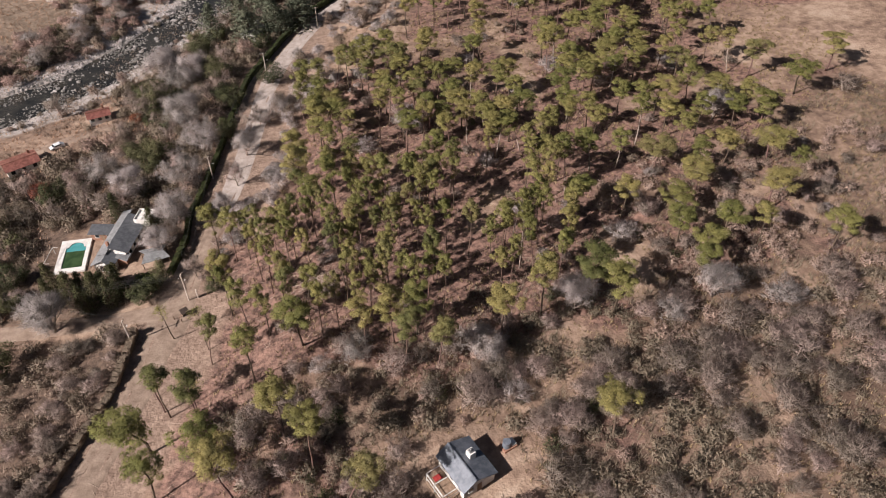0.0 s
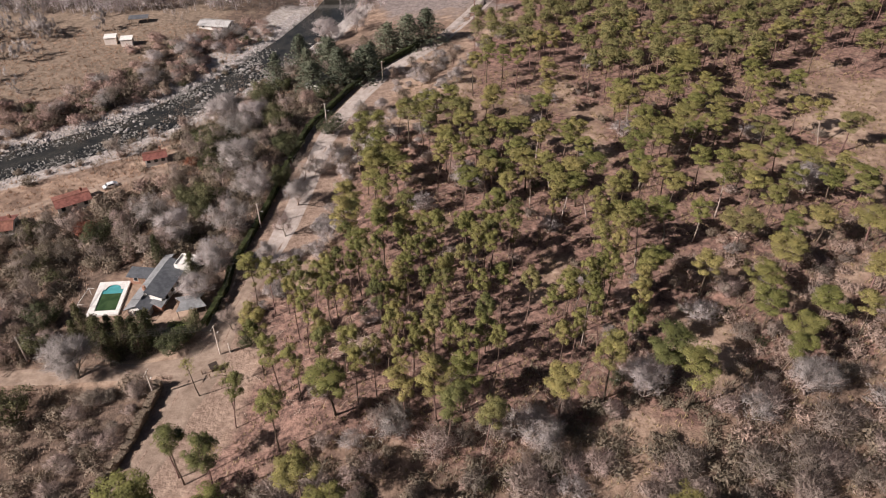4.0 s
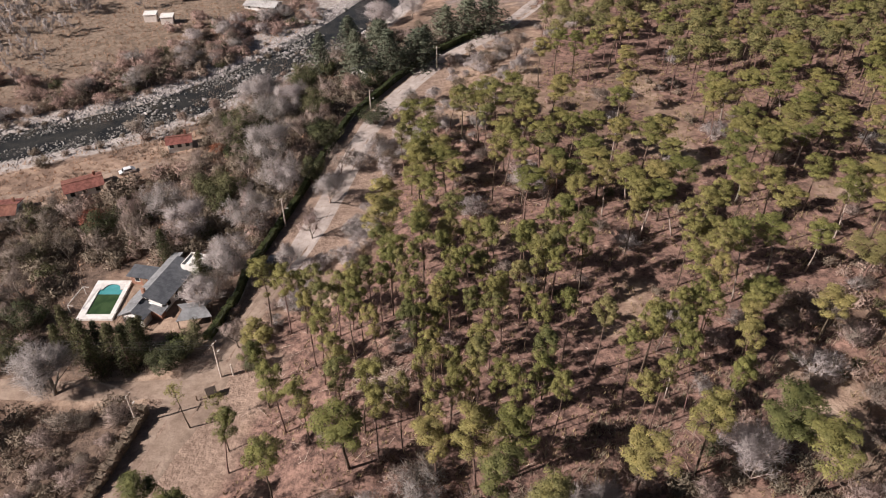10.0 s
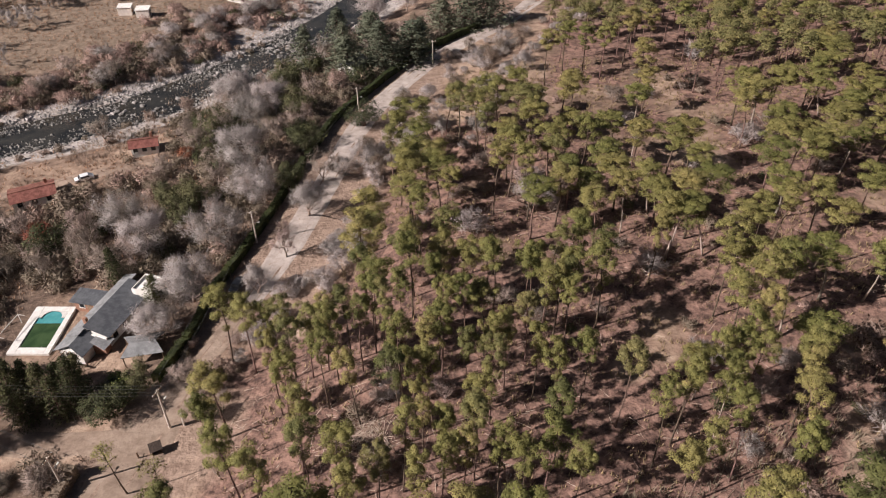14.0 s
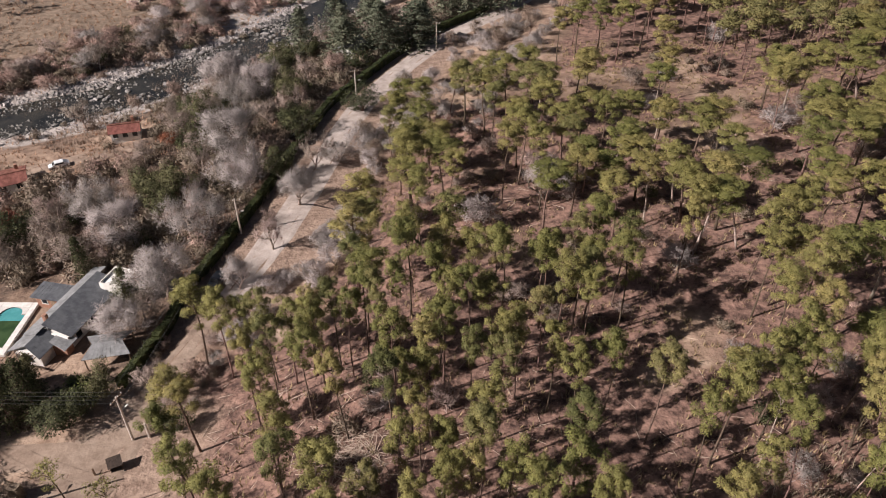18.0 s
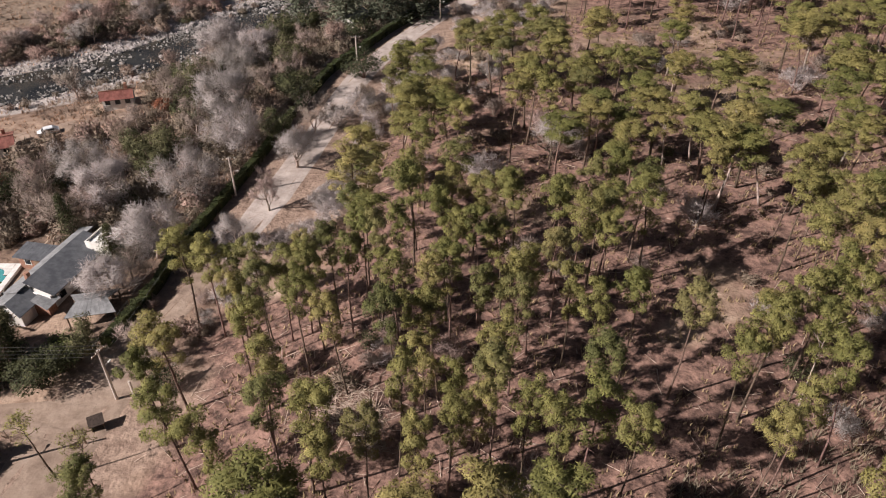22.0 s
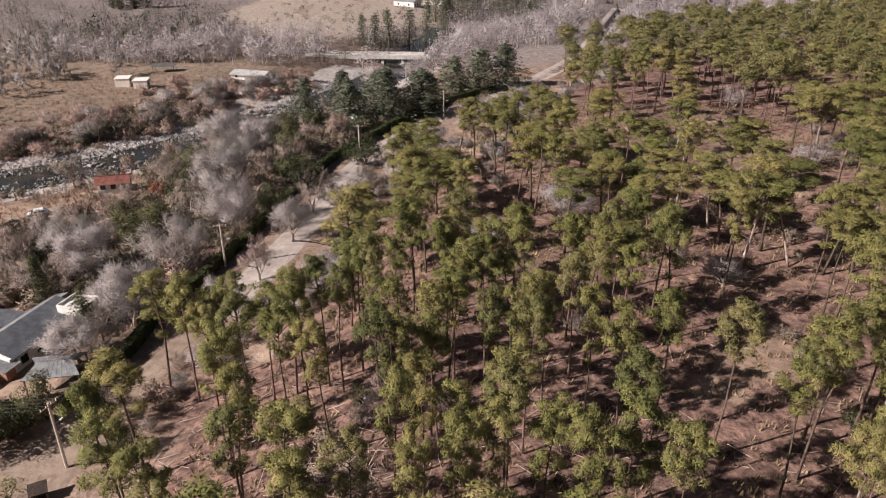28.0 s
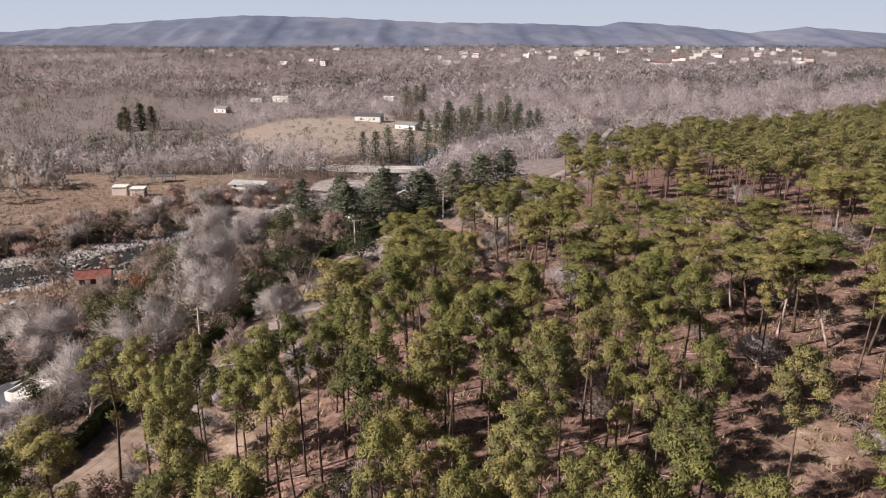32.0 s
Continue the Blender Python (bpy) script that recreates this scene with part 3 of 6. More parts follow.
def bush_meshes(seed, leaf, count, height=2.4, radius=1.7, blade=0.42, bark=None, slim=0.28):
    """A broad evergreen or scrubby bush: several stems under an uneven head."""
    rng = random.Random(seed)
    w, leaves = Wood(), ([], [], [])
    pads = []
    for k in range(11):
        turn, r = k * 2.4, radius * math.sqrt(rng.random())
        end = Vector((math.cos(turn) * r, math.sin(turn) * r, height * rng.uniform(0.45, 0.95) * (1.1 - 0.35 * r / radius)))
        pts = [Vector((0, 0, -0.2)), end * 0.5 + Vector((rng.gauss(0, 0.1), rng.gauss(0, 0.1), 0.1)), end]
        if count < 400:
            w.tube([pts[0], pts[2]], [0.07, 0.02], 3)
        else:
            w.tube(pts, [0.09, 0.06, 0.02], 4)
        pads.append(end)
        pads.append(end * 0.7 + Vector((rng.gauss(0, 0.3), rng.gauss(0, 0.3), 0)))
    for p in pads:
        merge(leaves, *blades(rng, p, count // len(pads), radius * 0.42, blade, blade * slim, (p - Vector((0, 0, height * 0.3))).normalized(), 0.8))
    return mesh_of("trunk", w.v, w.f, bark or M_BARK, soft=True), mesh_of("crown", leaves[0], leaves[1], leaf, normals=leaves[2])


def place_tree(proto, x, y, size, height, rng, tilt=2.0):
    """A copy of a prototype, scaled in plan and in height, turned at random, standing on the ground."""
    m = pose(x, y, at_ground(x, y), rng.gauss(0, tilt), rng.gauss(0, tilt), rng.uniform(0, 360)) @ Matrix.Diagonal((size, size, height, 1))
    return copy_thing(proto, m)


def drop_protos(protos):
    for p in protos:
        for o in (*p.children_recursive, p):
            bpy.data.objects.remove(o)


L_PINE = "tall pine with bare dark trunk and tufted olive-green crown"
pines = [tree_thing("pine_tree", *pine_meshes(s, 6000, 0.25, crown_low=c), L_PINE, "tree", "pines of the grove") for s, c in ((11, 0.60), (12, 0.65), (13, 0.54), (14, 0.68), (15, 0.61), (16, 0.52), (17, 0.63), (18, 0.57))]
pale_pines = [tree_thing("pine_tree", *pine_meshes(s, 6000, 0.25, crown_low=c, bark=M_PALEBARK, lean=0.06), "leaning pine with pale trunk and broad green crown", "tree", "pines of the grove") for s, c in ((21, 0.62), (22, 0.56), (23, 0.64))]
thin_pines = [tree_thing("pine_tree", *pine_meshes(s, 700, 0.32, crown_low=0.68, clump=0.5), "young pine with thin see-through crown", "tree", "pines of the grove") for s in (31, 32)]
deep_pines = [tree_thing("pine_tree", *pine_meshes(s, 6000, 0.25, leaf=M_DEEPNEEDLE, crown_low=c), "tall pine with dark trunk and deep green crown", "tree", "pines of the grove") for s, c in ((25, 0.62), (26, 0.56), (27, 0.66))]
rng = random.Random(5)
STANDING = []


def grow(rows, protos, width, tall, jitter=0.12, widest=8.0, narrowest=3.2, base_width=4.7):
    for x, y, w in rows:
        w = min(widest, max(narrowest, w))
        s = w / base_width
        h = tall * rng.uniform(1 - jitter, 1 + jitter)
        STANDING.append((x, y, w))
        place_tree(rng.choice(protos), x, y, s * width, h, rng)


grow(PINES_EDGE, pines + deep_pines, 1.18, 1.02, 0.08)
grow(PINES_GROVE + PINES_GROVE_B, pines + pines + deep_pines, 1.1, 1.04, 0.1)
grow(PINES_SLOPE, pines + pale_pines + pale_pines, 1.15, 1.0)
grow(PINES_RIDGE, pines + pale_pines, 1.2, 0.82, widest=8.0)
grow(PINES_ROAD, deep_pines + pines, 1.05, 0.92, widest=7.5)
grow(PINES_NORTH, pines, 1.0, 0.95, widest=6.0)
grow(PINES_SOUTH, pines + deep_pines, 1.3, 0.95, widest=7.5)
grow(PINES_EAST, pines + deep_pines, 1.15, 0.72, widest=8.5)
grow(PINES_BETWEEN, pines + deep_pines, 1.1, 0.92)
grow(PINES_BEHIND + PINES_BEHIND_B, pines + pale_pines, 1.2, 0.8)
grow(THIN_PINES, thin_pines, 1.0, 0.75)

# the pine wood on the hill to the north-east, farther from the camera
far_pines = [tree_thing("pine_tree", *pine_meshes(s, 1700, 0.40, leaf=M_HILLNEEDLE, crown_low=c, clump=0.85, plain=True), "tall pine in a dense wood on the hill", "tree", "pines of the hill wood") for s, c in ((41, 0.62), (42, 0.66), (43, 0.58), (44, 0.7))]
HILL = []
y = 186.0
while y < 345:
    x = 24 + 0.2 * (y - 186) + max(0, (200 - y) * 2.2)
    while x < 96 + 0.62 * y:
        px, py = x + rng.uniform(-2.2, 2.2), y + rng.uniform(-2.2, 2.2)
        clearing = (py < 212 and px < 62) or (py < 200 and px > 92 and hump(px, py, 20, 3) > 0.1)
        front = py < 300 + 0.12 * px
        if front and not clearing and rng.random() < (0.9 if px > 44 + 0.16 * (py - 186) else 0.35) and all((px - a) ** 2 + (py - b) ** 2 > 14 for a, b, _ in STANDING[-320:]):
            STANDING.append((px, py, 5.5))
            HILL.append((px, py, rng.uniform(1.0, 1.35), rng.uniform(0.8, 1.0)))
        x += 6.6
    y += 6.0


def joined(name, protos, spots, label, category, seed):
    """Many copies of a few meshes as one object, for what is too far or too many to tell apart."""
    rr = np.random.default_rng(seed)
    packs = []
    for p in protos:
        vs, ls, ss, ms, ns, n = [], [], [], [], [], 0
        for k, o in enumerate(p.children):
            me = o.data
            co = np.empty(len(me.vertices) * 3)
            me.vertices.foreach_get("co", co)
            li = np.empty(len(me.loops), np.int64)
            me.loops.foreach_get("vertex_index", li)
            lt = np.empty(len(me.polygons), np.int64)
            me.polygons.foreach_get("loop_total", lt)
            vs.append(co.reshape(-1, 3))
            ls.append(li + n)
            ss.append(lt)
            ms.append(np.full(len(lt), k))
            vn = np.empty(len(co))
            me.vertex_normals.foreach_get("vector", vn)
            ns.append(SHADE[me.name] if me.name in SHADE else vn.reshape(-1, 3))
            n += len(me.vertices)
        packs.append([np.concatenate(a) for a in (vs, ls, ss, ms, ns)])
    V, L, S, M, N, n = [], [], [], [], [], 0
    for x, y, wide, tall in spots:
        v, li, lt, mi, vn = packs[rr.integers(len(packs))]
        t = rr.uniform(0, 6.28)
        c, s = np.cos(t), np.sin(t)
        V.append(np.stack([x + wide * (c * v[:, 0] - s * v[:, 1]), y + wide * (s * v[:, 0] + c * v[:, 1]), at_ground(x, y) + tall * v[:, 2]], 1))
        L.append(li + n)
        S.append(lt)
        M.append(mi)
        N.append(np.stack([c * vn[:, 0] - s * vn[:, 1], s * vn[:, 0] + c * vn[:, 1], vn[:, 2]], 1))
        n += len(v)
    V, L, S, M, N = (np.concatenate(a) for a in (V, L, S, M, N))
    me = bpy.data.meshes.new(name)
    me.vertices.add(len(V))
    me.vertices.foreach_set("co", V.ravel())
    me.loops.add(len(L))
    me.loops.foreach_set("vertex_index", L)
    me.polygons.add(len(S))
    me.polygons.foreach_set("loop_start", np.concatenate([[0], np.cumsum(S)[:-1]]))
    me.polygons.foreach_set("material_index", M)
    me.update(calc_edges=True)
    me.polygons.foreach_set("use_smooth", [True] * len(S))
    me.normals_split_custom_set_from_vertices(N.tolist())
    for o in protos[0].children:
        me.materials.append(o.data.materials[0])
    return tagged(new(name, me), label, category, kind="stuff")


joined("pine_wood", far_pines, HILL, "dense pine wood covering the hill", "woodland", 3)

# leafless trees, conifers, evergreens
L_BARE = "leafless broad-headed tree with a haze of grey twigs"
bare = [tree_thing("bare_tree", *bare_meshes(s, 1300, M_TWIG, width=0.015, dome=5600), L_BARE, "tree", "leafless trees") for s in (51, 52, 53, 54)]
brown = [tree_thing("bare_tree", *bare_meshes(s, 1000, M_SCRUB, bark=M_BARK, width=0.026, dome=1600), "leafless tree with dark brown twigs", "tree", "leafless trees") for s in (55, 56)]
shrubby = [tree_thing("bare_shrub", *bare_meshes(s, 600, M_TWIG, 4.2, 2.8, stems=4, width=0.024, dome=1000), "leafless many-stemmed shrub with pale grey twigs", "shrub", "leafless shrubs") for s in (57, 58, 59)]
mauve = [tree_thing("twiggy_bush", *bare_meshes(s, 500, M_BRUSH, 4.2, 2.8, stems=4, width=0.026, dome=800), "leafless shrub with mauve-brown twigs", "shrub", "leafless shrubs") for s in (157, 158, 159)]
cedars = [tree_thing("cedar_tree", *cedar_meshes(s, M_CEDAR), "large dark blue-green cedar with tiered boughs", "tree", "conifers") for s in (61, 62, 63)]
firs = [tree_thing("cypress_tree", *cedar_meshes(s, M_DARKLEAF, 2600, 10.0, 2.5, 0.12, 0.4), "dense dark green conifer screening the garden", "tree", "conifers") for s in (64, 65)]
greens = [tree_thing("evergreen_tree", *bush_meshes(s, M_DARKLEAF, 3000, 7.0, 3.0, 0.36), "broad dark evergreen tree", "tree", "evergreens") for s in (66, 67, 68)]


def grow_plain(rows, protos, base_width, base_tall, lo, hi, tall=(0.9, 1.15)):
    for x, y, w in rows:
        w = min(hi, max(lo, w))
        s = w / base_width
        place_tree(rng.choice(protos), x, y, s, (0.35 + 0.65 * s) * rng.uniform(*tall), rng, 3.0)


grow_plain(BARE_EAST, shrubby + bare[:1], 5.8, 4.2, 3.5, 8.5)
grow_plain(BARE_SOUTH, shrubby[:1] + mauve, 5.8, 4.2, 3.5, 9.0)
airy = [tree_thing("bare_tree", *bare_meshes(s, 1400, M_BRUSH, width=0.022, dome=500), "leafless tree with open brown-grey twigs", "tree", "leafless trees") for s in (151, 152, 153)]
grow_plain([q for q in BARE_WEST if q[2] > 10], bare, 6.8, 7.0, 5.0, 13.0, (0.95, 1.2))
grow_plain([q for q in BARE_WEST if q[2] <= 10 and abs(q[0] + 44.3) > 0.1], airy + airy + bare[:1], 6.8, 7.0, 5.0, 13.0, (0.95, 1.2))
for x, y, w in CONIFERS:
    near = y < 140
    w = w if near else w * rng.uniform(0.85, 1.0)
    place_tree(rng.choice(firs if near else cedars), x, y, min(12.5, max(5.0, w)) / (7.2 if near else 5.6), rng.uniform(0.85, 1.0) if near else rng.uniform(0.85, 1.1), rng)
for x, y, w in ((-41.5, 105, 4.2), (-84, 136, 6)):
    place_tree(rng.choice(greens), x, y, w / 6.0, rng.uniform(0.65, 0.85), rng)
for x, y in ((-66, 105.5), (-62.8, 106.2), (-59.5, 105.6), (-55, 106.3), (-52, 105.5)):
    place_tree(rng.choice(firs), x, y, rng.uniform(0.7, 0.9), rng.uniform(0.6, 0.85), rng)
for x, y, w in ((-76, 114, 6.5), (-80, 109, 7), (-75, 106, 6), (-85, 115, 7), (-88, 108, 7.5), (-81, 103.5, 6), (-92, 113, 7), (-94, 104, 7)):
    place_tree(rng.choice(greens + brown), x, y, w / 6.0, rng.uniform(0.8, 1.0), rng)
place_tree(firs[0], -45.9, 124.0, 0.85, 0.75, rng)
place_tree(bare[1], -43.0, 116.2, 1.25, 0.9, rng)
for x, y in ((-14, 228), (-1, 238), (-24, 236), (-19, 252)):
    place_tree(rng.choice(cedars), x, y, rng.uniform(1.0, 1.4), rng.uniform(0.7, 0.95), rng)
grow_plain(GREENS, greens, 6.0, 7.0, 3.5, 8.0, (0.8, 1.0))

lime = tree_thing("light_green_bush", *bush_meshes(69, M_LIME, 700, 2.4, 1.5, 0.4), "light green leafy bush beside the garden wall", "shrub", "garden bushes")
for x, y, s in ((-44.3, 104.6, 1.0), (-46.9, 102.2, 0.7), (-47.0, 107.2, 0.7)):
    place_tree(lime, x, y, s, s, rng)
rusty = tree_thing("rusty_shrub", *bare_meshes(70, 700, M_RUST, 4.0, 2.6, stems=4, width=0.03, dome=900), "shrub with rust-red winter twigs", "shrub", "garden bushes")
for x, y, s in ((-77, 148, 1.3), (-55, 177, 0.9)):
    place_tree(rusty, x, y, s, s, rng)
drop_protos([lime, rusty])

# thickets: along the gardens west of the road, on the river banks, and the scrub on the slope
scrub = [tree_thing("scrub_bush", *bush_meshes(s, M_SCRUB, 480, 2.2, 1.6, 0.55, M_PALEBARK, 0.17), "dry brown scrub bush without leaves", "shrub", "scrub bushes") for s in (71, 72, 73)]
dark_scrub = [tree_thing("evergreen_bush", *bush_meshes(s, M_DARKLEAF, 700, 2.2, 1.6, 0.32), "low dark evergreen scrub bush", "shrub", "scrub bushes") for s in (74, 75)]


lite_scrub = [tree_thing("scrub_bush", *bush_meshes(s, M_SCRUB, 230, 2.2, 1.6, 0.62, M_PALEBARK, 0.2), "dry scrub", "shrub", "scrub bushes") for s in (171, 172, 173)]
lite_dark = [tree_thing("scrub_bush", *bush_meshes(s, M_DARKLEAF, 330, 2.2, 1.6, 0.38), "dark scrub", "shrub", "scrub bushes") for s in (174, 175)]


def scatter(count, region, protos, lo, hi, seed, keep=None, squat=(0.8, 1.2), stuff=""):
    r = random.Random(seed)
    x0, x1, y0, y1 = region
    made, spots = 0, []
    for _ in range(count * 12):
        x, y = r.uniform(x0, x1), r.uniform(y0, y1)
        if keep is None or keep(x, y, r):
            s = r.uniform(lo, hi)
            if stuff:
                spots.append((x, y, s, s * r.uniform(*squat)))
            else:
                place_tree(r.choice(protos), x, y, s, s * r.uniform(*squat), r, 4.0)
            made += 1
            if made >= count:
                break
    if stuff:
        joined(stuff[0], protos, spots, stuff[1], "scrub", seed)


def off_road(x, y):
    return x - float(road_x(y))


def garden(x, y, r):
    u = off_road(x, y)
    open_yard = (-74 < x < -42 and 108 < y < 131) or (-84 < x < -44 and 93 < y < 102) or (x < -60 and 158 + 0.28 * (x + 100) < y < 192 + 0.35 * (x + 80) and hump(x, y, 9, 5) < 0.5)
    return -112 < u < -10.5 and float(river_gap(x, y)) > 17 and not open_yard


scatter(110, (-150, 10, 104, 262), airy + airy + brown, 0.6, 1.15, 101, garden)
scatter(120, (-140, 10, 104, 262), scrub + scrub + dark_scrub[:1], 0.8, 1.9, 102, garden)
scatter(14, (-140, 0, 104, 240), greens, 0.45, 0.95, 103, garden)
scatter(90, (-190, -20, 196, 292), scrub + dark_scrub + shrubby, 0.7, 1.5, 104, lambda x, y, r: x < float(river_x(y)) and 12 < float(river_gap(x, y)) < 44 and hump(x, y, 22, 7) > -0.15)
scatter(60, (-190, -20, 186, 292), scrub, 0.4, 0.9, 105, lambda x, y, r: 6.5 < float(river_gap(x, y)) < 16)
scatter(300, (-120, -40, 30, 92), lite_scrub + lite_scrub[:2] + lite_dark[:1], 0.5, 1.2, 106, lambda x, y, r: off_road(x, y) < -8, stuff=("field_scrub", "brown scrub dotted over the field beside the sandy road"))
scatter(115, (-22, 110, 20, 68), mauve, 0.55, 1.3, 107, lambda x, y, r: off_road(x, y) > 24 and not (2 < x < 25 and 33 < y < 50) and y < 42 + 0.26 * x)
scatter(420, (-22, 150, 20, 75), lite_scrub, 0.5, 1.2, 117, lambda x, y, r: off_road(x, y) > 24 and not (2 < x < 25 and 33 < y < 50) and y < 42 + 0.26 * x + 8 * float(hump(x, y, 15, 2)), stuff=("slope_scrub", "dry brown scrub covering the southern slope"))
scatter(95, (-26, 44, 30, 70), mauve + scrub + dark_scrub[:1], 0.5, 1.15, 127, lambda x, y, r: off_road(x, y) > 13 and not (4 < x < 23 and 34 < y < 49) and y < 66 + 0.15 * x)
scatter(60, (-70, -44, 30, 90), mauve + scrub, 0.5, 1.0, 128, lambda x, y, r: -19 < off_road(x, y) < -6.5)
scatter(170, (-30, 60, 28, 74), lite_scrub + lite_dark[:1], 0.5, 1.2, 129, lambda x, y, r: off_road(x, y) > 15 and not (4 < x < 23 and 34 < y < 49) and y < 68 + 0.15 * x and hump(x, y, 9, 3) > -0.45, stuff=("grove_edge_scrub", "dry brown brushwood at the southern edge of the pines"))
scatter(70, (50, 150, 45, 135), mauve, 0.5, 1.0, 108, lambda x, y, r: y < 95 + 0.1 * x and x > 48 + 0.25 * (y - 45))
scatter(420, (50, 190, 45, 150), lite_scrub, 0.5, 1.2, 118, lambda x, y, r: y < 105 + 0.1 * x and x > 46 + 0.25 * (y - 45), stuff=("hill_scrub", "dry grey-brown scrub over the eastern hill"))
scatter(170, (-15, 120, 66, 200), scrub + mauve + shrubby[:1] + dark_scrub[:1], 0.45, 0.95, 109, lambda x, y, r: off_road(x, y) > 22)
scatter(80, (-30, 60, 150, 262), shrubby + bare[:1] + brown[:1], 0.5, 1.0, 110, lambda x, y, r: 5 < off_road(x, y) < 32)
scatter(14, (-42, -26, 101, 126), scrub + mauve[:1], 0.4, 0.8, 112, lambda x, y, r: 2.8 < off_road(x, y) < 9 or -4.2 < off_road(x, y) < -3)
scatter(30, (-45, -8, 105, 180), shrubby, 0.5, 0.95, 111, lambda x, y, r: 5 < off_road(x, y) < 15 and hump(x, y, 12, 4) > 0.0)

scatter(900, (-150, 10, 102, 262), lite_scrub + lite_scrub[:2] + lite_scrub + lite_dark[:1], 0.6, 1.3, 131, garden, stuff=("garden_thicket", "tangled brown and dark green thicket between the gardens"))
wood_bare = [tree_thing("bare_tree", *bare_meshes(s, 700, M_TWIG, 7.0, 3.2, stems=2, width=0.06), L_BARE, "tree", "leafless trees") for s in (91, 92, 93)]
scatter(150, (-230, -50, 226, 345), wood_bare, 0.9, 1.5, 121, lambda x, y, r: float(river_gap(x, y)) > 24 and ((x < -118 - 0.2 * (y - 230) + 6 * float(hump(x, y, 20, 2)) + 26 * float(smooth(282, 300, y)) and x < float(river_x(y))) or (y > 300 and x < -38 and not (-78 < x < -52 and y < 308))), stuff=("riverside_wood", "leafless grey wood round the riverside field"))
scatter(150, (-190, -20, 196, 300), lite_scrub + lite_dark + shrubby, 0.7, 1.4, 122, lambda x, y, r: x < float(river_x(y)) and 14 < float(river_gap(x, y)) < 52 and hump(x, y, 22, 7) > -0.4, stuff=("river_thicket", "tangled brown thicket on the river bank"))
drop_protos(wood_bare + lite_scrub + lite_dark)
drop_protos(airy + deep_pines + pines + pale_pines + thin_pines + far_pines + bare + brown + shrubby + mauve + cedars + firs + greens + scrub + dark_scrub)

# ---- ground cover: needle litter under the pines, sand by the road, straw in the fields ----


def cover(ob):
    me = ob.data
    co = np.empty(len(me.vertices) * 3)
    me.vertices.foreach_get("co", co)
    x, y = co[0::3], co[1::3]
    litter, sand, straw = np.zeros(len(x)), np.zeros(len(x)), np.zeros(len(x))
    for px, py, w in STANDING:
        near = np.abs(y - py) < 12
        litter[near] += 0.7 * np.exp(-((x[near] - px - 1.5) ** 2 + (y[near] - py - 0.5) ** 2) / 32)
    u = x - road_x(y)
    sand = (1 - smooth(6, 17 + 4 * hump(x, y, 13, 4), u)) * smooth(-8, -4, u) * smooth(20, 60, y) * (1 - smooth(200, 250, y)) * (1 - 0.65 * smooth(99, 104, y) * (1 - smooth(118, 128, y)))
    west = smooth(4, 9, -u)
    straw = west * (x < river_x(y)) * smooth(22, 32, river_gap(x, y)) * (1 - smooth(300, 420, y))
    # valley ground grey-mauve: haze and shaded gaps between trees put into its colour
    valley = smooth(310, 380, y + 0.1 * x + 55 * smooth(-5, 12, x)) * smooth(46, 58, np.hypot((x + 55) / 1.1, (y - 460) / 1.7) + 8 * hump(x, y, 14, 3)) * 0.9
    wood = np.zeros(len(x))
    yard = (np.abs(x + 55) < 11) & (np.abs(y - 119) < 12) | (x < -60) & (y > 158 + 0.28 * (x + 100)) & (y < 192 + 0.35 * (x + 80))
    # dark brown garden ground; tree shade on the lawn west of the pool painted in
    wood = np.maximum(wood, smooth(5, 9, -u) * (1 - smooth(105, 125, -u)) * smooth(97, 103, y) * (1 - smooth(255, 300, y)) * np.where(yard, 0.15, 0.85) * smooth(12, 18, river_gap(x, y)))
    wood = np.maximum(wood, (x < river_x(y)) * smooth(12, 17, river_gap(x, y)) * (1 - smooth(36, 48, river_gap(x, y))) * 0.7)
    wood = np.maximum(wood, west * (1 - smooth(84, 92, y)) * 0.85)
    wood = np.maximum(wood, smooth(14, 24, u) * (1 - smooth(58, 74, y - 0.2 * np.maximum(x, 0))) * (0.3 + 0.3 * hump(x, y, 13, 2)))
    stony = smooth(7, 9, river_gap(x, y)) * (1 - smooth(14, 19, river_gap(x, y))) * (u < 0) * (y < 320)
    broad = smooth(222, 250, y) * (x < river_x(y))
    gravel = np.maximum(stony * 0.8, broad * smooth(6, 8, river_gap(x, y)) * (1 - smooth(20, 26, river_gap(x, y))) * (y < 320))
    straw = straw * (1 - np.clip(wood, 0, 1))
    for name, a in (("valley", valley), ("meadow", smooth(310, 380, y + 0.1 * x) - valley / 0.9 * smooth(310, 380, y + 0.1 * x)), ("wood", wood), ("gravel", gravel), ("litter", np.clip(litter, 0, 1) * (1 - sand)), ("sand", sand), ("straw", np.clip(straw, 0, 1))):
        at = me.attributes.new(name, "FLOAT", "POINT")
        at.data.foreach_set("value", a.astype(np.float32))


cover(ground)


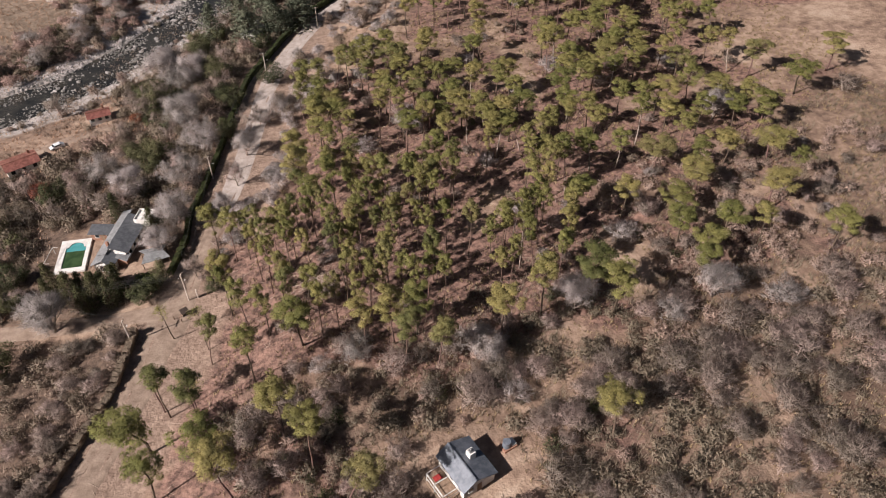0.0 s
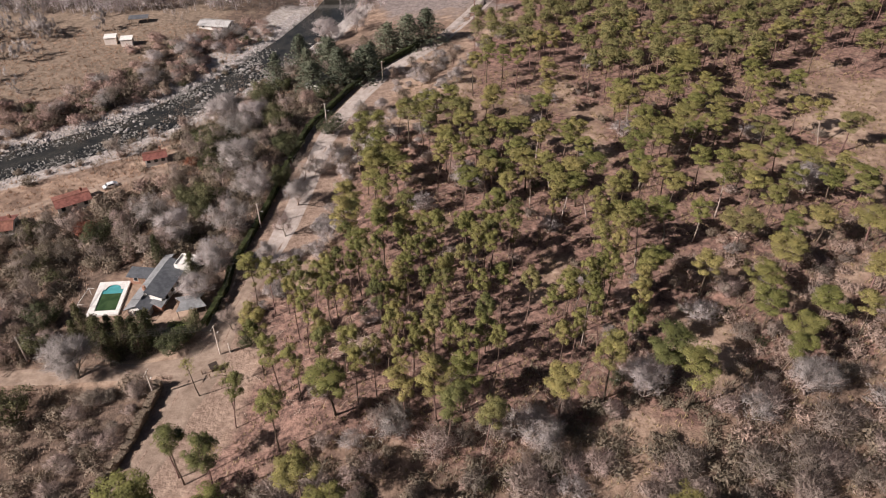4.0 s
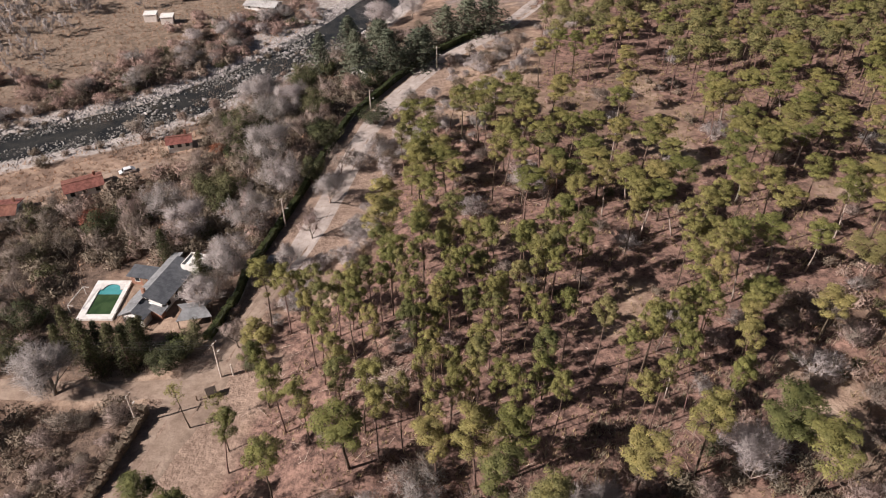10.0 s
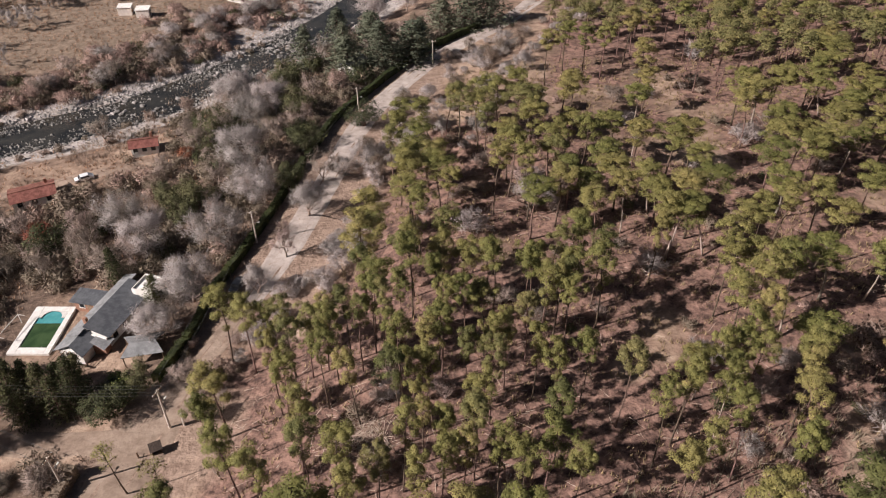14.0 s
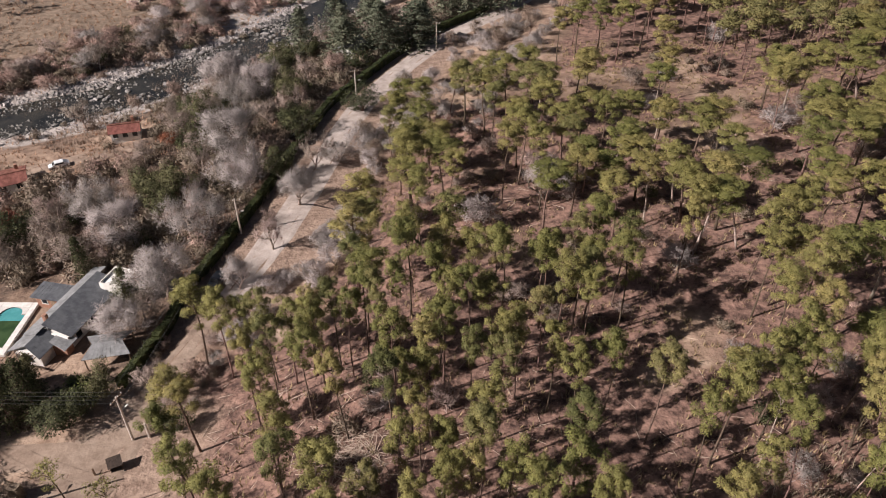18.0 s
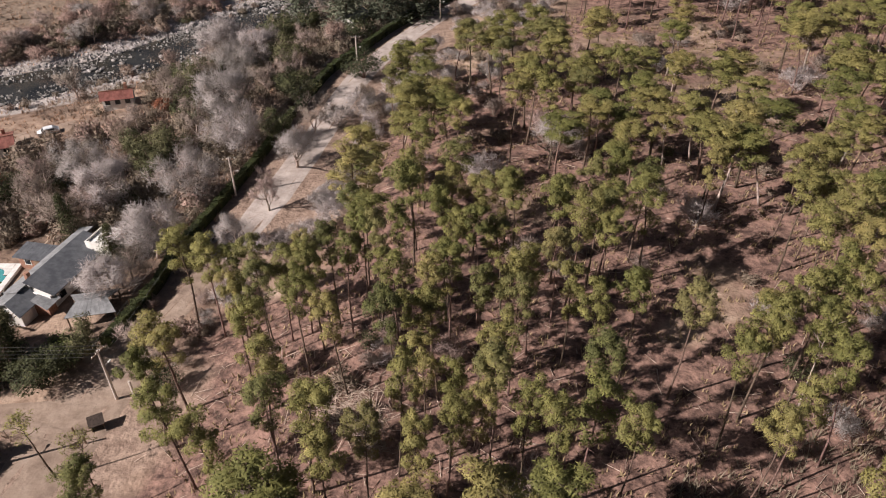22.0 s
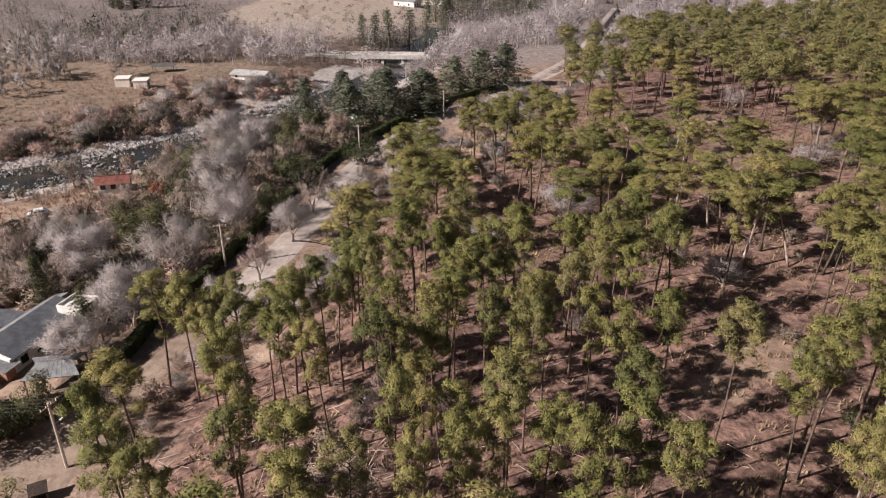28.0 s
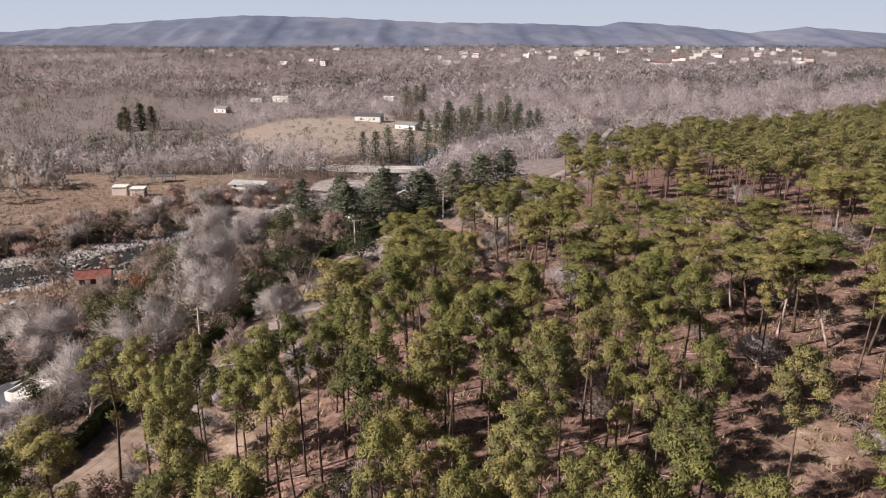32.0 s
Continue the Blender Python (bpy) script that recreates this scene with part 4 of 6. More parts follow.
def ground_cover(m):
    """Mix the cover colours into the ground by the sheet's own attributes, each broken up by noise."""
    n, l = m.node_tree.nodes, m.node_tree.links
    b = n["Principled BSDF"]
    src = b.inputs["Base Color"].links[0].from_socket
    tc = n.new("ShaderNodeTexCoord")
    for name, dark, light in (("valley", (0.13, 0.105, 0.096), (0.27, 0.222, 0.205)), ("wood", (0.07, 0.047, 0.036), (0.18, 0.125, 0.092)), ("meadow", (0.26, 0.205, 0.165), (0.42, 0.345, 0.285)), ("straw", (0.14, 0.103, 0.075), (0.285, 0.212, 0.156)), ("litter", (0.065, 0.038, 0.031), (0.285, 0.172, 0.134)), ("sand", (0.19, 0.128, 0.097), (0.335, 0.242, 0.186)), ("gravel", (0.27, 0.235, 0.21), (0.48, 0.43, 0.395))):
        at = n.new("ShaderNodeAttribute")
        at.attribute_name = name
        no = n.new("ShaderNodeTexNoise")
        no.inputs["Scale"].default_value, no.inputs["Detail"].default_value, no.inputs["Roughness"].default_value = 0.6, 10.0, 0.75
        l.new(tc.outputs["Object"], no.inputs["Vector"])
        ramp = n.new("ShaderNodeValToRGB")
        ramp.color_ramp.elements[0].position, ramp.color_ramp.elements[1].position = 0.40, 0.60
        ramp.color_ramp.elements[0].color, ramp.color_ramp.elements[1].color = (*dark, 1), (*light, 1)
        l.new(no.outputs["Fac"], ramp.inputs["Fac"])
        edge = n.new("ShaderNodeTexNoise")
        edge.inputs["Scale"].default_value, edge.inputs["Detail"].default_value = 0.22, 6.0
        l.new(tc.outputs["Object"], edge.inputs["Vector"])
        add = n.new("ShaderNodeMath")
        add.operation = "ADD"
        l.new(at.outputs["Fac"], add.inputs[0])
        l.new(edge.outputs["Fac"], add.inputs[1])
        mr = n.new("ShaderNodeMapRange")
        mr.inputs["From Min"].default_value, mr.inputs["From Max"].default_value = 0.72, 1.15
        l.new(add.outputs[0], mr.inputs["Value"])
        mix = n.new("ShaderNodeMix")
        mix.data_type = "RGBA"
        l.new(mr.outputs[0], mix.inputs["Factor"])
        l.new(src, mix.inputs["A"])
        l.new(ramp.outputs["Color"], mix.inputs["B"])
        src = mix.outputs["Result"]
    l.new(src, b.inputs["Base Color"])


ground_cover(M_GROUND)

# ---- roads ----
M_ROAD = material("pale_dirt_road", [(0.3, (0.27, 0.222, 0.195)), (0.5, (0.38, 0.322, 0.288)), (0.7, (0.48, 0.415, 0.376))], 0.5, 0.95, bump=0.06, bump_scale=2.5, lump=0.6, lump_scale=0.06, detail=10)
M_SANDROAD = material("sandy_dirt_road", [(0.3, (0.185, 0.131, 0.10)), (0.5, (0.27, 0.20, 0.153)), (0.7, (0.355, 0.272, 0.215))], 0.5, 0.95, bump=0.06, bump_scale=2.5, lump=0.6, lump_scale=0.06, detail=10)


def ribbon(name, centre, ts, width, mat, label, lift=0.05, cols=10):
    """A road that follows the ground, with ragged edges, two worn wheel tracks and a slight crown."""
    v, f = [], []
    for i, t in enumerate(ts):
        (x, y), (x2, y2) = centre(t), centre(t + 0.5)
        way = Vector((x2 - x, y2 - y, 0)).normalized()
        side = Vector((way.y, -way.x, 0))
        w = width(t)
        for k in range(cols + 1):
            s = (k / cols - 0.5) * (w + (0.5 * hump(x * 3, y * 3, 5, k) if k in (0, cols) else 0))
            q = Vector((x, y, 0)) + side * s
            rut = -0.05 if k in (3, 7) else 0.0
            low = -0.12 if k in (0, cols) else 0.0
            v.append((q.x, q.y, at_ground(q.x, q.y) + lift + rut + low + 0.03 * hump(q.x, q.y, 1.7, 6)))
    n = cols + 1
    for i in range(len(ts) - 1):
        for k in range(cols):
            a = i * n + k
            f.append((a, a + 1, a + n + 1, a + n))
    return tagged(new(name, mesh_of(name, v, f, mat, soft=True)), label, "road", kind="structure")


def main_road(t):
    ys = np.array([t - 9, t - 5, t, t + 5, t + 9])
    return float(np.mean(road_x(ys))), float(t)


ribbon("road", main_road, np.arange(124, 420, 2.0), lambda t: 4.6 + 1.6 * float(smooth(124, 140, t)), M_ROAD, "pale dusty dirt road with worn wheel tracks")
ribbon("road_south", main_road, np.arange(-40, 126, 2.0), lambda t: 6.4 - 2.2 * float(smooth(100, 112, t)) + 3.6 * math.exp(-((t - 93) / 8) ** 2), M_SANDROAD, "sandy dirt road where two roads meet")
ribbon("road_west", lambda t: (-38 - t, float(np.interp(t, [0, 12, 30, 48, 200], [94.5, 95.5, 97.5, 100.5, 118]))), np.arange(0, 190, 2.0), lambda t: 4.8, M_SANDROAD, "narrow sandy track leading to the gardens", lift=0.075)
ribbon("path", lambda t: (-62 - t, float(np.interp(t, [0, 20, 40, 80], [178, 172, 165, 160]))), np.arange(0, 70, 2.0), lambda t: 5.0, M_SANDROAD, "bare earth drive along the riverside houses", cols=10)

# ---- river ----
M_WATER = material("river_water", [(0.4, (0.018, 0.018, 0.016)), (0.6, (0.045, 0.042, 0.035))], 0.15, 0.12, bump=0.05, bump_scale=1.2, spec=0.5)
v, f = [], []
for i, yy in enumerate(np.arange(60, 420, 3.0)):
    x, s = float(river_x(yy)), float(river_x(yy + 3) - river_x(yy - 3)) / 6
    side = Vector((1, -s, 0)).normalized()
    for k in (-1, 1):
        v.append((x + side.x * 10.5 * k, yy + side.y * 10.5 * k, -9.55))
    if i:
        f.append((2 * i - 2, 2 * i - 1, 2 * i + 1, 2 * i))
water = tagged(new("water", mesh_of("water", v, f, M_WATER)), "shallow dark river between stony banks", "river", kind="structure")

M_ROCK = material("river_stone", [(0.35, (0.17, 0.155, 0.145)), (0.65, (0.37, 0.345, 0.33))], 0.8, 0.9, bump=0.08, bump_scale=2.0, spread=0.35)


def rock_mesh(seed):
    r = random.Random(seed)
    bm = bmesh.new()
    bmesh.ops.create_icosphere(bm, subdivisions=1, radius=0.5)
    for q in bm.verts:
        q.co *= r.uniform(0.7, 1.25)
        q.co.z *= 0.65
    me = bpy.data.meshes.new("boulder")
    bm.to_mesh(me)
    bm.free()
    me.materials.append(M_ROCK)
    return me


rocks = [rock_mesh(s) for s in range(5)]
r = random.Random(9)
for k in range(298):
    edge = r.random() < 0.5
    yy = r.uniform(184, 300) if edge else r.choice((r.gauss(216, 4), r.gauss(238, 5), r.gauss(258, 4)))
    off = r.choice((-1, 1)) * (r.gauss(9.6, 1.6) if edge else abs(r.gauss(0, 5.5)))
    s = float(river_x(yy + 3) - river_x(yy - 3)) / 6
    side = Vector((1, -s, 0)).normalized()
    x, y = float(river_x(yy)) + side.x * off, yy + side.y * off
    size = r.uniform(0.4, 1.1) if r.random() < 0.75 else r.uniform(1.1, 1.9)
    ob = new("boulder", rocks[k % 5])
    ob.matrix_world = pose(x, y, max(at_ground(x, y), -9.75) + 0.12 * size, 0, 0, r.uniform(0, 360)) @ Matrix.Diagonal((size * 1.2, size, size, 1))
    tagged(ob, "grey rounded boulder in the river bed", "rock", "river boulders")


def speckle(name, mat, label, count, seed, spot, size, category):
    """Countless small pieces joined into one object: pebbles or stones."""
    rr = random.Random(seed)
    base = [(1, 0, 0), (-0.6, 0.8, 0), (-0.5, -0.9, 0), (0.05, 0, 0.75)]
    vv, ff = [], []
    for _ in range(count):
        x, y = spot(rr)
        z, s, t = max(at_ground(x, y), -9.62), rr.uniform(*size), rr.uniform(0, 6.3)
        n = len(vv)
        vv += [(x + (a * math.cos(t) - b * math.sin(t)) * s, y + (a * math.sin(t) + b * math.cos(t)) * s, z - 0.03 + c * s) for a, b, c in base]
        ff += [(n, n + 1, n + 3), (n + 1, n + 2, n + 3), (n + 2, n, n + 3)]
    return tagged(new(name, mesh_of(name, vv, ff, mat)), label, category, kind="stuff")


def bank_spot(rr):
    yy = rr.uniform(176, 310)
    off = rr.choice((-1, -1, 1)) * rr.uniform(8.5, 15)
    s = float(river_x(yy + 3) - river_x(yy - 3)) / 6
    side = Vector((1, -s, 0)).normalized()
    return float(river_x(yy)) + side.x * off, yy + side.y * off


speckle("river_gravel", M_ROCK, "pale gravel and cobbles along the banks", 5200, 12, bank_spot, (0.15, 0.55), "gravel")


def riffle_spot(rr):
    yy = rr.choice((rr.gauss(210, 5), rr.gauss(234, 5), rr.gauss(196, 4), rr.gauss(262, 6)))
    off = rr.choice((-1, 1)) * rr.uniform(2.5, 10)
    s = float(river_x(yy + 3) - river_x(yy - 3)) / 6
    side = Vector((1, -s, 0)).normalized()
    return float(river_x(yy)) + side.x * off, yy + side.y * off


speckle("river_stones", M_ROCK, "grey stones breaking the shallow water", 2600, 13, riffle_spot, (0.2, 0.75), "stones")


# ---- grass tussocks and litter ----
def tussocks(name, mat, label, count, seed, region, keep, tall=(0.3, 0.7), blades_each=5, wide=0.10):
    rr = random.Random(seed)
    vv, ff, spots = [], [], []
    x0, x1, y0, y1 = region
    while len(spots) < count:
        x, y = rr.uniform(x0, x1), rr.uniform(y0, y1)
        if keep(x, y):
            spots.append((x, y))
        else:
            count -= 0.25
    heights = land(*np.array(spots).T)
    for (x, y), z in zip(spots, heights):
        for _ in range(blades_each):
            t, h = rr.uniform(0, 6.3), rr.uniform(*tall)
            c, s = math.cos(t), math.sin(t)
            n = len(vv)
            bx, by = x + rr.gauss(0, 0.22), y + rr.gauss(0, 0.22)
            vv += [(bx - s * wide, by + c * wide, z - 0.05), (bx + s * wide, by - c * wide, z - 0.05), (bx + c * h * 0.6, by + s * h * 0.6, z + h)]
            ff.append((n, n + 1, n + 2))
    return tagged(new(name, mesh_of(name, vv, ff, mat)), label, "grass", kind="stuff")


def clear(x, y):
    """True away from the house, the pool and the tracks."""
    return not (-70 < x < -40 and 106 < y < 133) and not (-90 < x < -38 and abs(y - 95.5 + 0.09 * (x + 38)) < 3.5)


tussocks("dry_grass", M_STRAW, "straw-coloured winter grass on the slope", 15000, 21, (-32, 150, 22, 215), lambda x, y: not (5 < x < 22 and 34 < y < 48) and x - float(road_x(y)) > 14 and float(hump(x, y, 8, 3)) > -0.35)
tussocks("field_grass", M_STRAW, "pale dry grass in the fields by the river", 9000, 22, (-190, -30, 98, 300), lambda x, y: x - float(road_x(y)) < -6 and float(river_gap(x, y)) > 12 and clear(x, y))
tussocks("scrub_litter", M_SCRUB, "low brown brushwood over the slope", 12000, 23, (-25, 170, 18, 130), lambda x, y: x - float(road_x(y)) > 24 and float(hump(x, y, 11, 8)) > -0.2 and y < 70 + 0.45 * x and not (5 < x < 22 and 34 < y < 48), tall=(0.5, 1.3), wide=0.07)
tussocks("verge_scrub", M_SCRUB, "tangled brown undergrowth between the gardens", 9000, 24, (-130, 10, 50, 262), lambda x, y: -75 < x - float(road_x(y)) < -5 and float(hump(x, y, 11, 8)) > 0.0 and clear(x, y), tall=(0.5, 1.4), wide=0.07)

tussocks("grove_brush", M_SCRUB, "low dry brush and seedlings under the pines", 9000, 25, (-32, 120, 55, 215), lambda x, y: x - float(road_x(y)) > 14 and float(hump(x, y, 6, 5)) > -0.1, tall=(0.12, 0.4), wide=0.035)

# fallen sticks under the pines
M_STICK = material("fallen_wood", [(0.35, (0.26, 0.19, 0.145)), (0.65, (0.50, 0.40, 0.33))], 2.0, 0.9)
w = Wood()
r = random.Random(31)
for k in range(1500):
    px, py, _ = STANDING[r.randrange(min(150, len(STANDING)))]
    pile = r.random() < 0.25
    x, y = (r.gauss(-8, 2.4), r.gauss(91, 2.2)) if pile else (px + r.gauss(0, 4), py + r.gauss(0, 4))
    t, l = r.uniform(0, 6.3), r.uniform(0.5, 2.6)
    a, b = Vector((x, y, at_ground(x, y) + 0.06)), Vector((x + math.cos(t) * l, y + math.sin(t) * l, 0))
    b.z = at_ground(b.x, b.y) + r.uniform(0.05, 0.35)
    w.tube([a, b], [0.05, 0.02], 3)
tagged(new("fallen_branches", mesh_of("fallen_branches", w.v, w.f, M_STICK)), "pale fallen sticks and cut branches on needle litter", "branches", kind="stuff")

# ---- hedges along the road ----
M_HEDGE = leafy("hedge_leaves", [(0.3, (0.030, 0.040, 0.016)), (0.7, (0.085, 0.095, 0.035))], 0.5, 0.15)


def hedge(name, line, tall, thick, label, mat, seed, dense=110, ragged=0.12):
    """A clipped hedge: a twiggy core covered with small leaves, following the ground."""
    rr = random.Random(seed)
    vv, ff = [], []
    pts = [Vector((x, y, 0)) for x, y in line]
    for a, b in zip(pts, pts[1:]):
        steps = max(1, int((b - a).length / 1.0))
        for i in range(steps):
            p = a.lerp(b, i / steps)
            side = (b - a).normalized().cross(Vector((0, 0, 1)))
            z = at_ground(p.x, p.y)
            h = tall * rr.uniform(1 - ragged, 1 + ragged)
            n = len(vv)
            for e in (0.0, 1.0):
                c = a.lerp(b, min(1.0, (i + e) / steps))
                g = at_ground(c.x, c.y)
                vv += [c + side * k * thick * 0.44 + Vector((0, 0, g + q)) for k, q in ((-1, -0.2), (-0.92, h * 0.9), (0.92, h * 0.9), (1, -0.2))]
            ff += [(n + k, n + k + 1, n + k + 5, n + k + 4) for k in range(3)]
            for _ in range(dense):
                u, q = rr.uniform(-1, 1), rr.random()
                top = rr.random() < 0.5
                q = p + side * (u if top else math.copysign(1, u)) * thick * 0.5 + (b - a).normalized() * rr.uniform(0, 1.0)
                q.z = z + h * (rr.uniform(0.85, 1.0) if top else rr.uniform(0.05, 0.95))
                d = Vector((rr.gauss(0, 1), rr.gauss(0, 1), rr.gauss(0.3, 1))).normalized()
                s = d.cross(Vector((rr.gauss(0, 1), rr.gauss(0, 1), rr.gauss(0, 1)))).normalized() * rr.uniform(0.05, 0.11)
                n = len(vv)
                vv += [q - s, q + s, q + d * rr.uniform(0.12, 0.3)]
                ff.append((n, n + 1, n + 2))
    return tagged(new(name, mesh_of(name, vv, ff, mat)), label, "hedge")


hedge("hedge", [(float(road_x(y)) - float(np.interp(y, [106, 116, 126], [4.7, 4.9, 7.6])), y) for y in range(106, 172, 4)], 1.9, 1.2, "long clipped dark green hedge beside the dirt road", M_HEDGE, 41)
hedge("hedge", [(float(road_x(y)) - float(np.interp(y, [171, 190, 230], [7.2, 6.6, 5.2])), y) for y in range(171, 252, 4)], 2.1, 1.2, "long clipped dark green hedge beside the dirt road", M_HEDGE, 42)
hedge("hedge", [(-51.5, 103.5), (-47.2, 105.6), (-45.0, 107.6)], 1.5, 0.9, "short clipped hedge at the garden corner", M_HEDGE, 43)
hedge("hedgerow", [(float(road_x(y)) - 5.6, y) for y in range(30, 92, 4)], 1.6, 1.5, "overgrown brown hedgerow along the sandy road", M_SCRUB, 44, 160, 0.5)

# ---- houses and built things ----
M_WHITE = material("white_render", [(0.35, (0.62, 0.59, 0.55)), (0.65, (0.80, 0.78, 0.74))], 1.2, 0.85, bump=0.01, lump=0.5, lump_scale=0.4)
M_GREYROOF = material("grey_sheet_roof", [(0.35, (0.075, 0.08, 0.09)), (0.65, (0.13, 0.135, 0.145))], 1.4, 0.6, spec=0.5, lump=0.7, lump_scale=0.5)
M_PALEROOF = material("pale_sheet_roof", [(0.35, (0.17, 0.172, 0.175)), (0.65, (0.27, 0.272, 0.275))], 1.4, 0.6, spec=0.5, lump=0.7, lump_scale=0.5)
M_BLUEROOF = material("blue_grey_sheet_roof", [(0.35, (0.10, 0.115, 0.14)), (0.65, (0.17, 0.185, 0.215))], 1.4, 0.6, spec=0.5, lump=0.7, lump_scale=0.5)
M_TILE = material("red_roof_tiles", [(0.35, (0.15, 0.062, 0.045)), (0.65, (0.27, 0.12, 0.088))], 1.5, 0.9, spread=0.2, lump=0.6, lump_scale=0.4)
M_BRICK = material("old_brick", [(0.35, (0.22, 0.11, 0.075)), (0.65, (0.38, 0.22, 0.155))], 3.0, 0.9)
M_PAVE = material("pale_paving", [(0.35, (0.56, 0.535, 0.50)), (0.65, (0.72, 0.695, 0.66))], 1.5, 0.85, spread=0.12)
M_GLASS = material("dark_window_glass", [(0.4, (0.015, 0.018, 0.02)), (0.6, (0.03, 0.035, 0.04))], 1.0, 0.08, spec=0.6)
M_FRAME = material("painted_frame", [(0.4, (0.55, 0.53, 0.5)), (0.6, (0.7, 0.68, 0.65))], 2.0, 0.6)
M_TIMBER = material("weathered_timber", [(0.35, (0.16, 0.105, 0.07)), (0.65, (0.30, 0.215, 0.155))], 2.5, 0.9, bump=0.01)
M_POLE = material("pale_concrete_pole", [(0.35, (0.48, 0.41, 0.35)), (0.65, (0.66, 0.58, 0.51))], 2.0, 0.85)
M_STEEL = material("dull_steel", [(0.4, (0.30, 0.30, 0.30)), (0.6, (0.42, 0.42, 0.42))], 2.0, 0.4, metal=0.8)
M_DARKWIRE = material("dark_cable", [(0.4, (0.05, 0.05, 0.05)), (0.6, (0.09, 0.09, 0.09))], 2.0, 0.6)
M_GREENPOOL = material("green_pool_water", [(0.35, (0.028, 0.055, 0.022)), (0.65, (0.05, 0.085, 0.035))], 0.5, 0.06, spec=0.5, lump=0.6, lump_scale=0.3)
M_TURQUOISE = material("turquoise_shallow_water", [(0.35, (0.06, 0.26, 0.27)), (0.65, (0.10, 0.34, 0.35))], 0.6, 0.06, spec=0.5)
M_CARWHITE = material("white_car_paint", [(0.4, (0.70, 0.71, 0.72)), (0.6, (0.78, 0.79, 0.80))], 1.0, 0.25, spec=0.6)
M_TYRE = material("tyre_rubber", [(0.4, (0.02, 0.02, 0.02)), (0.6, (0.035, 0.035, 0.035))], 3.0, 0.8)
M_CREAM = material("cream_board", [(0.35, (0.66, 0.58, 0.52)), (0.65, (0.80, 0.73, 0.67))], 1.5, 0.8)


def part(name, bm, mat, parent, label=""):
    """A bmesh as one mesh object under a thing or a part."""
    me = bpy.data.meshes.new(name)
    bm.normal_update()
    bm.to_mesh(me)
    bm.free()
    me.materials.append(mat)
    ob = new(name, me)
    ob.parent = parent
    if label:
        ob["label"] = label
    return ob


def thing(name, x, y, turn, label, category, group="", z=None):
    ob = tagged(new(name), label, category, group)
    ob.matrix_world = pose(x, y, at_ground(x, y) if z is None else z, 0, 0, turn)
    return ob


def boxes(*rows):
    """Boxes given as x0, x1, y0, y1, z0, z1, with slightly eased edges."""
    bm = bmesh.new()
    for x0, x1, y0, y1, z0, z1 in rows:
        made = bmesh.ops.create_cube(bm, size=1, matrix=Matrix.Translation(((x0 + x1) / 2, (y0 + y1) / 2, (z0 + z1) / 2)) @ Matrix.Diagonal((x1 - x0, y1 - y0, z1 - z0, 1)))
        edge = min(x1 - x0, y1 - y0, z1 - z0) * 0.12
        if edge > 0.004:
            bmesh.ops.bevel(bm, geom=list({e for q in made["verts"] for e in q.link_edges}), offset=min(edge, 0.03), segments=1, affect="EDGES")
    return bm


def prism(bm, p, up, lo, hi):
    q = [bm.verts.new(v + up * lo) for v in p] + [bm.verts.new(v + up * hi) for v in p]
    for f in ((3, 2, 1, 0), (4, 5, 6, 7), (0, 1, 5, 4), (1, 2, 6, 5), (2, 3, 7, 6), (3, 0, 4, 7)):
        bm.faces.new([q[i] for i in f])
    bmesh.ops.recalc_face_normals(bm, faces=bm.faces)


def slab(corners, thick):
    """A roof plane through four corners: eave, eave, ridge, ridge."""
    a, b, c, d = (Vector(p) for p in corners)
    up = (b - a).cross(d - a).normalized()
    if up.z < 0:
        up = -up
    bm = bmesh.new()
    prism(bm, (a, b, c, d), up, -thick, 0)
    return bm


def roof_plane(parent, corners, thick, ribs, mat, label="", seam="seam", high=0.02):
    """A roof plane with raised seams (or tile rolls) running from eave to ridge, each a piece of its own."""
    ob = part("roof", slab(corners, thick), mat, parent, label)
    a, b, c, d = (Vector(p) for p in corners)
    up = (b - a).cross(d - a).normalized()
    if up.z < 0:
        up = -up
    half = 0.018
    for k in range(ribs + 1 if ribs else 0):
        s = k / ribs * 0.985 + 0.0075
        bm = bmesh.new()
        e = half / (b - a).length
        prism(bm, (a.lerp(b, s - e), a.lerp(b, s + e), d.lerp(c, s + e), d.lerp(c, s - e)), up, 0.002, high)
        part(seam, bm, mat, ob)
    return ob


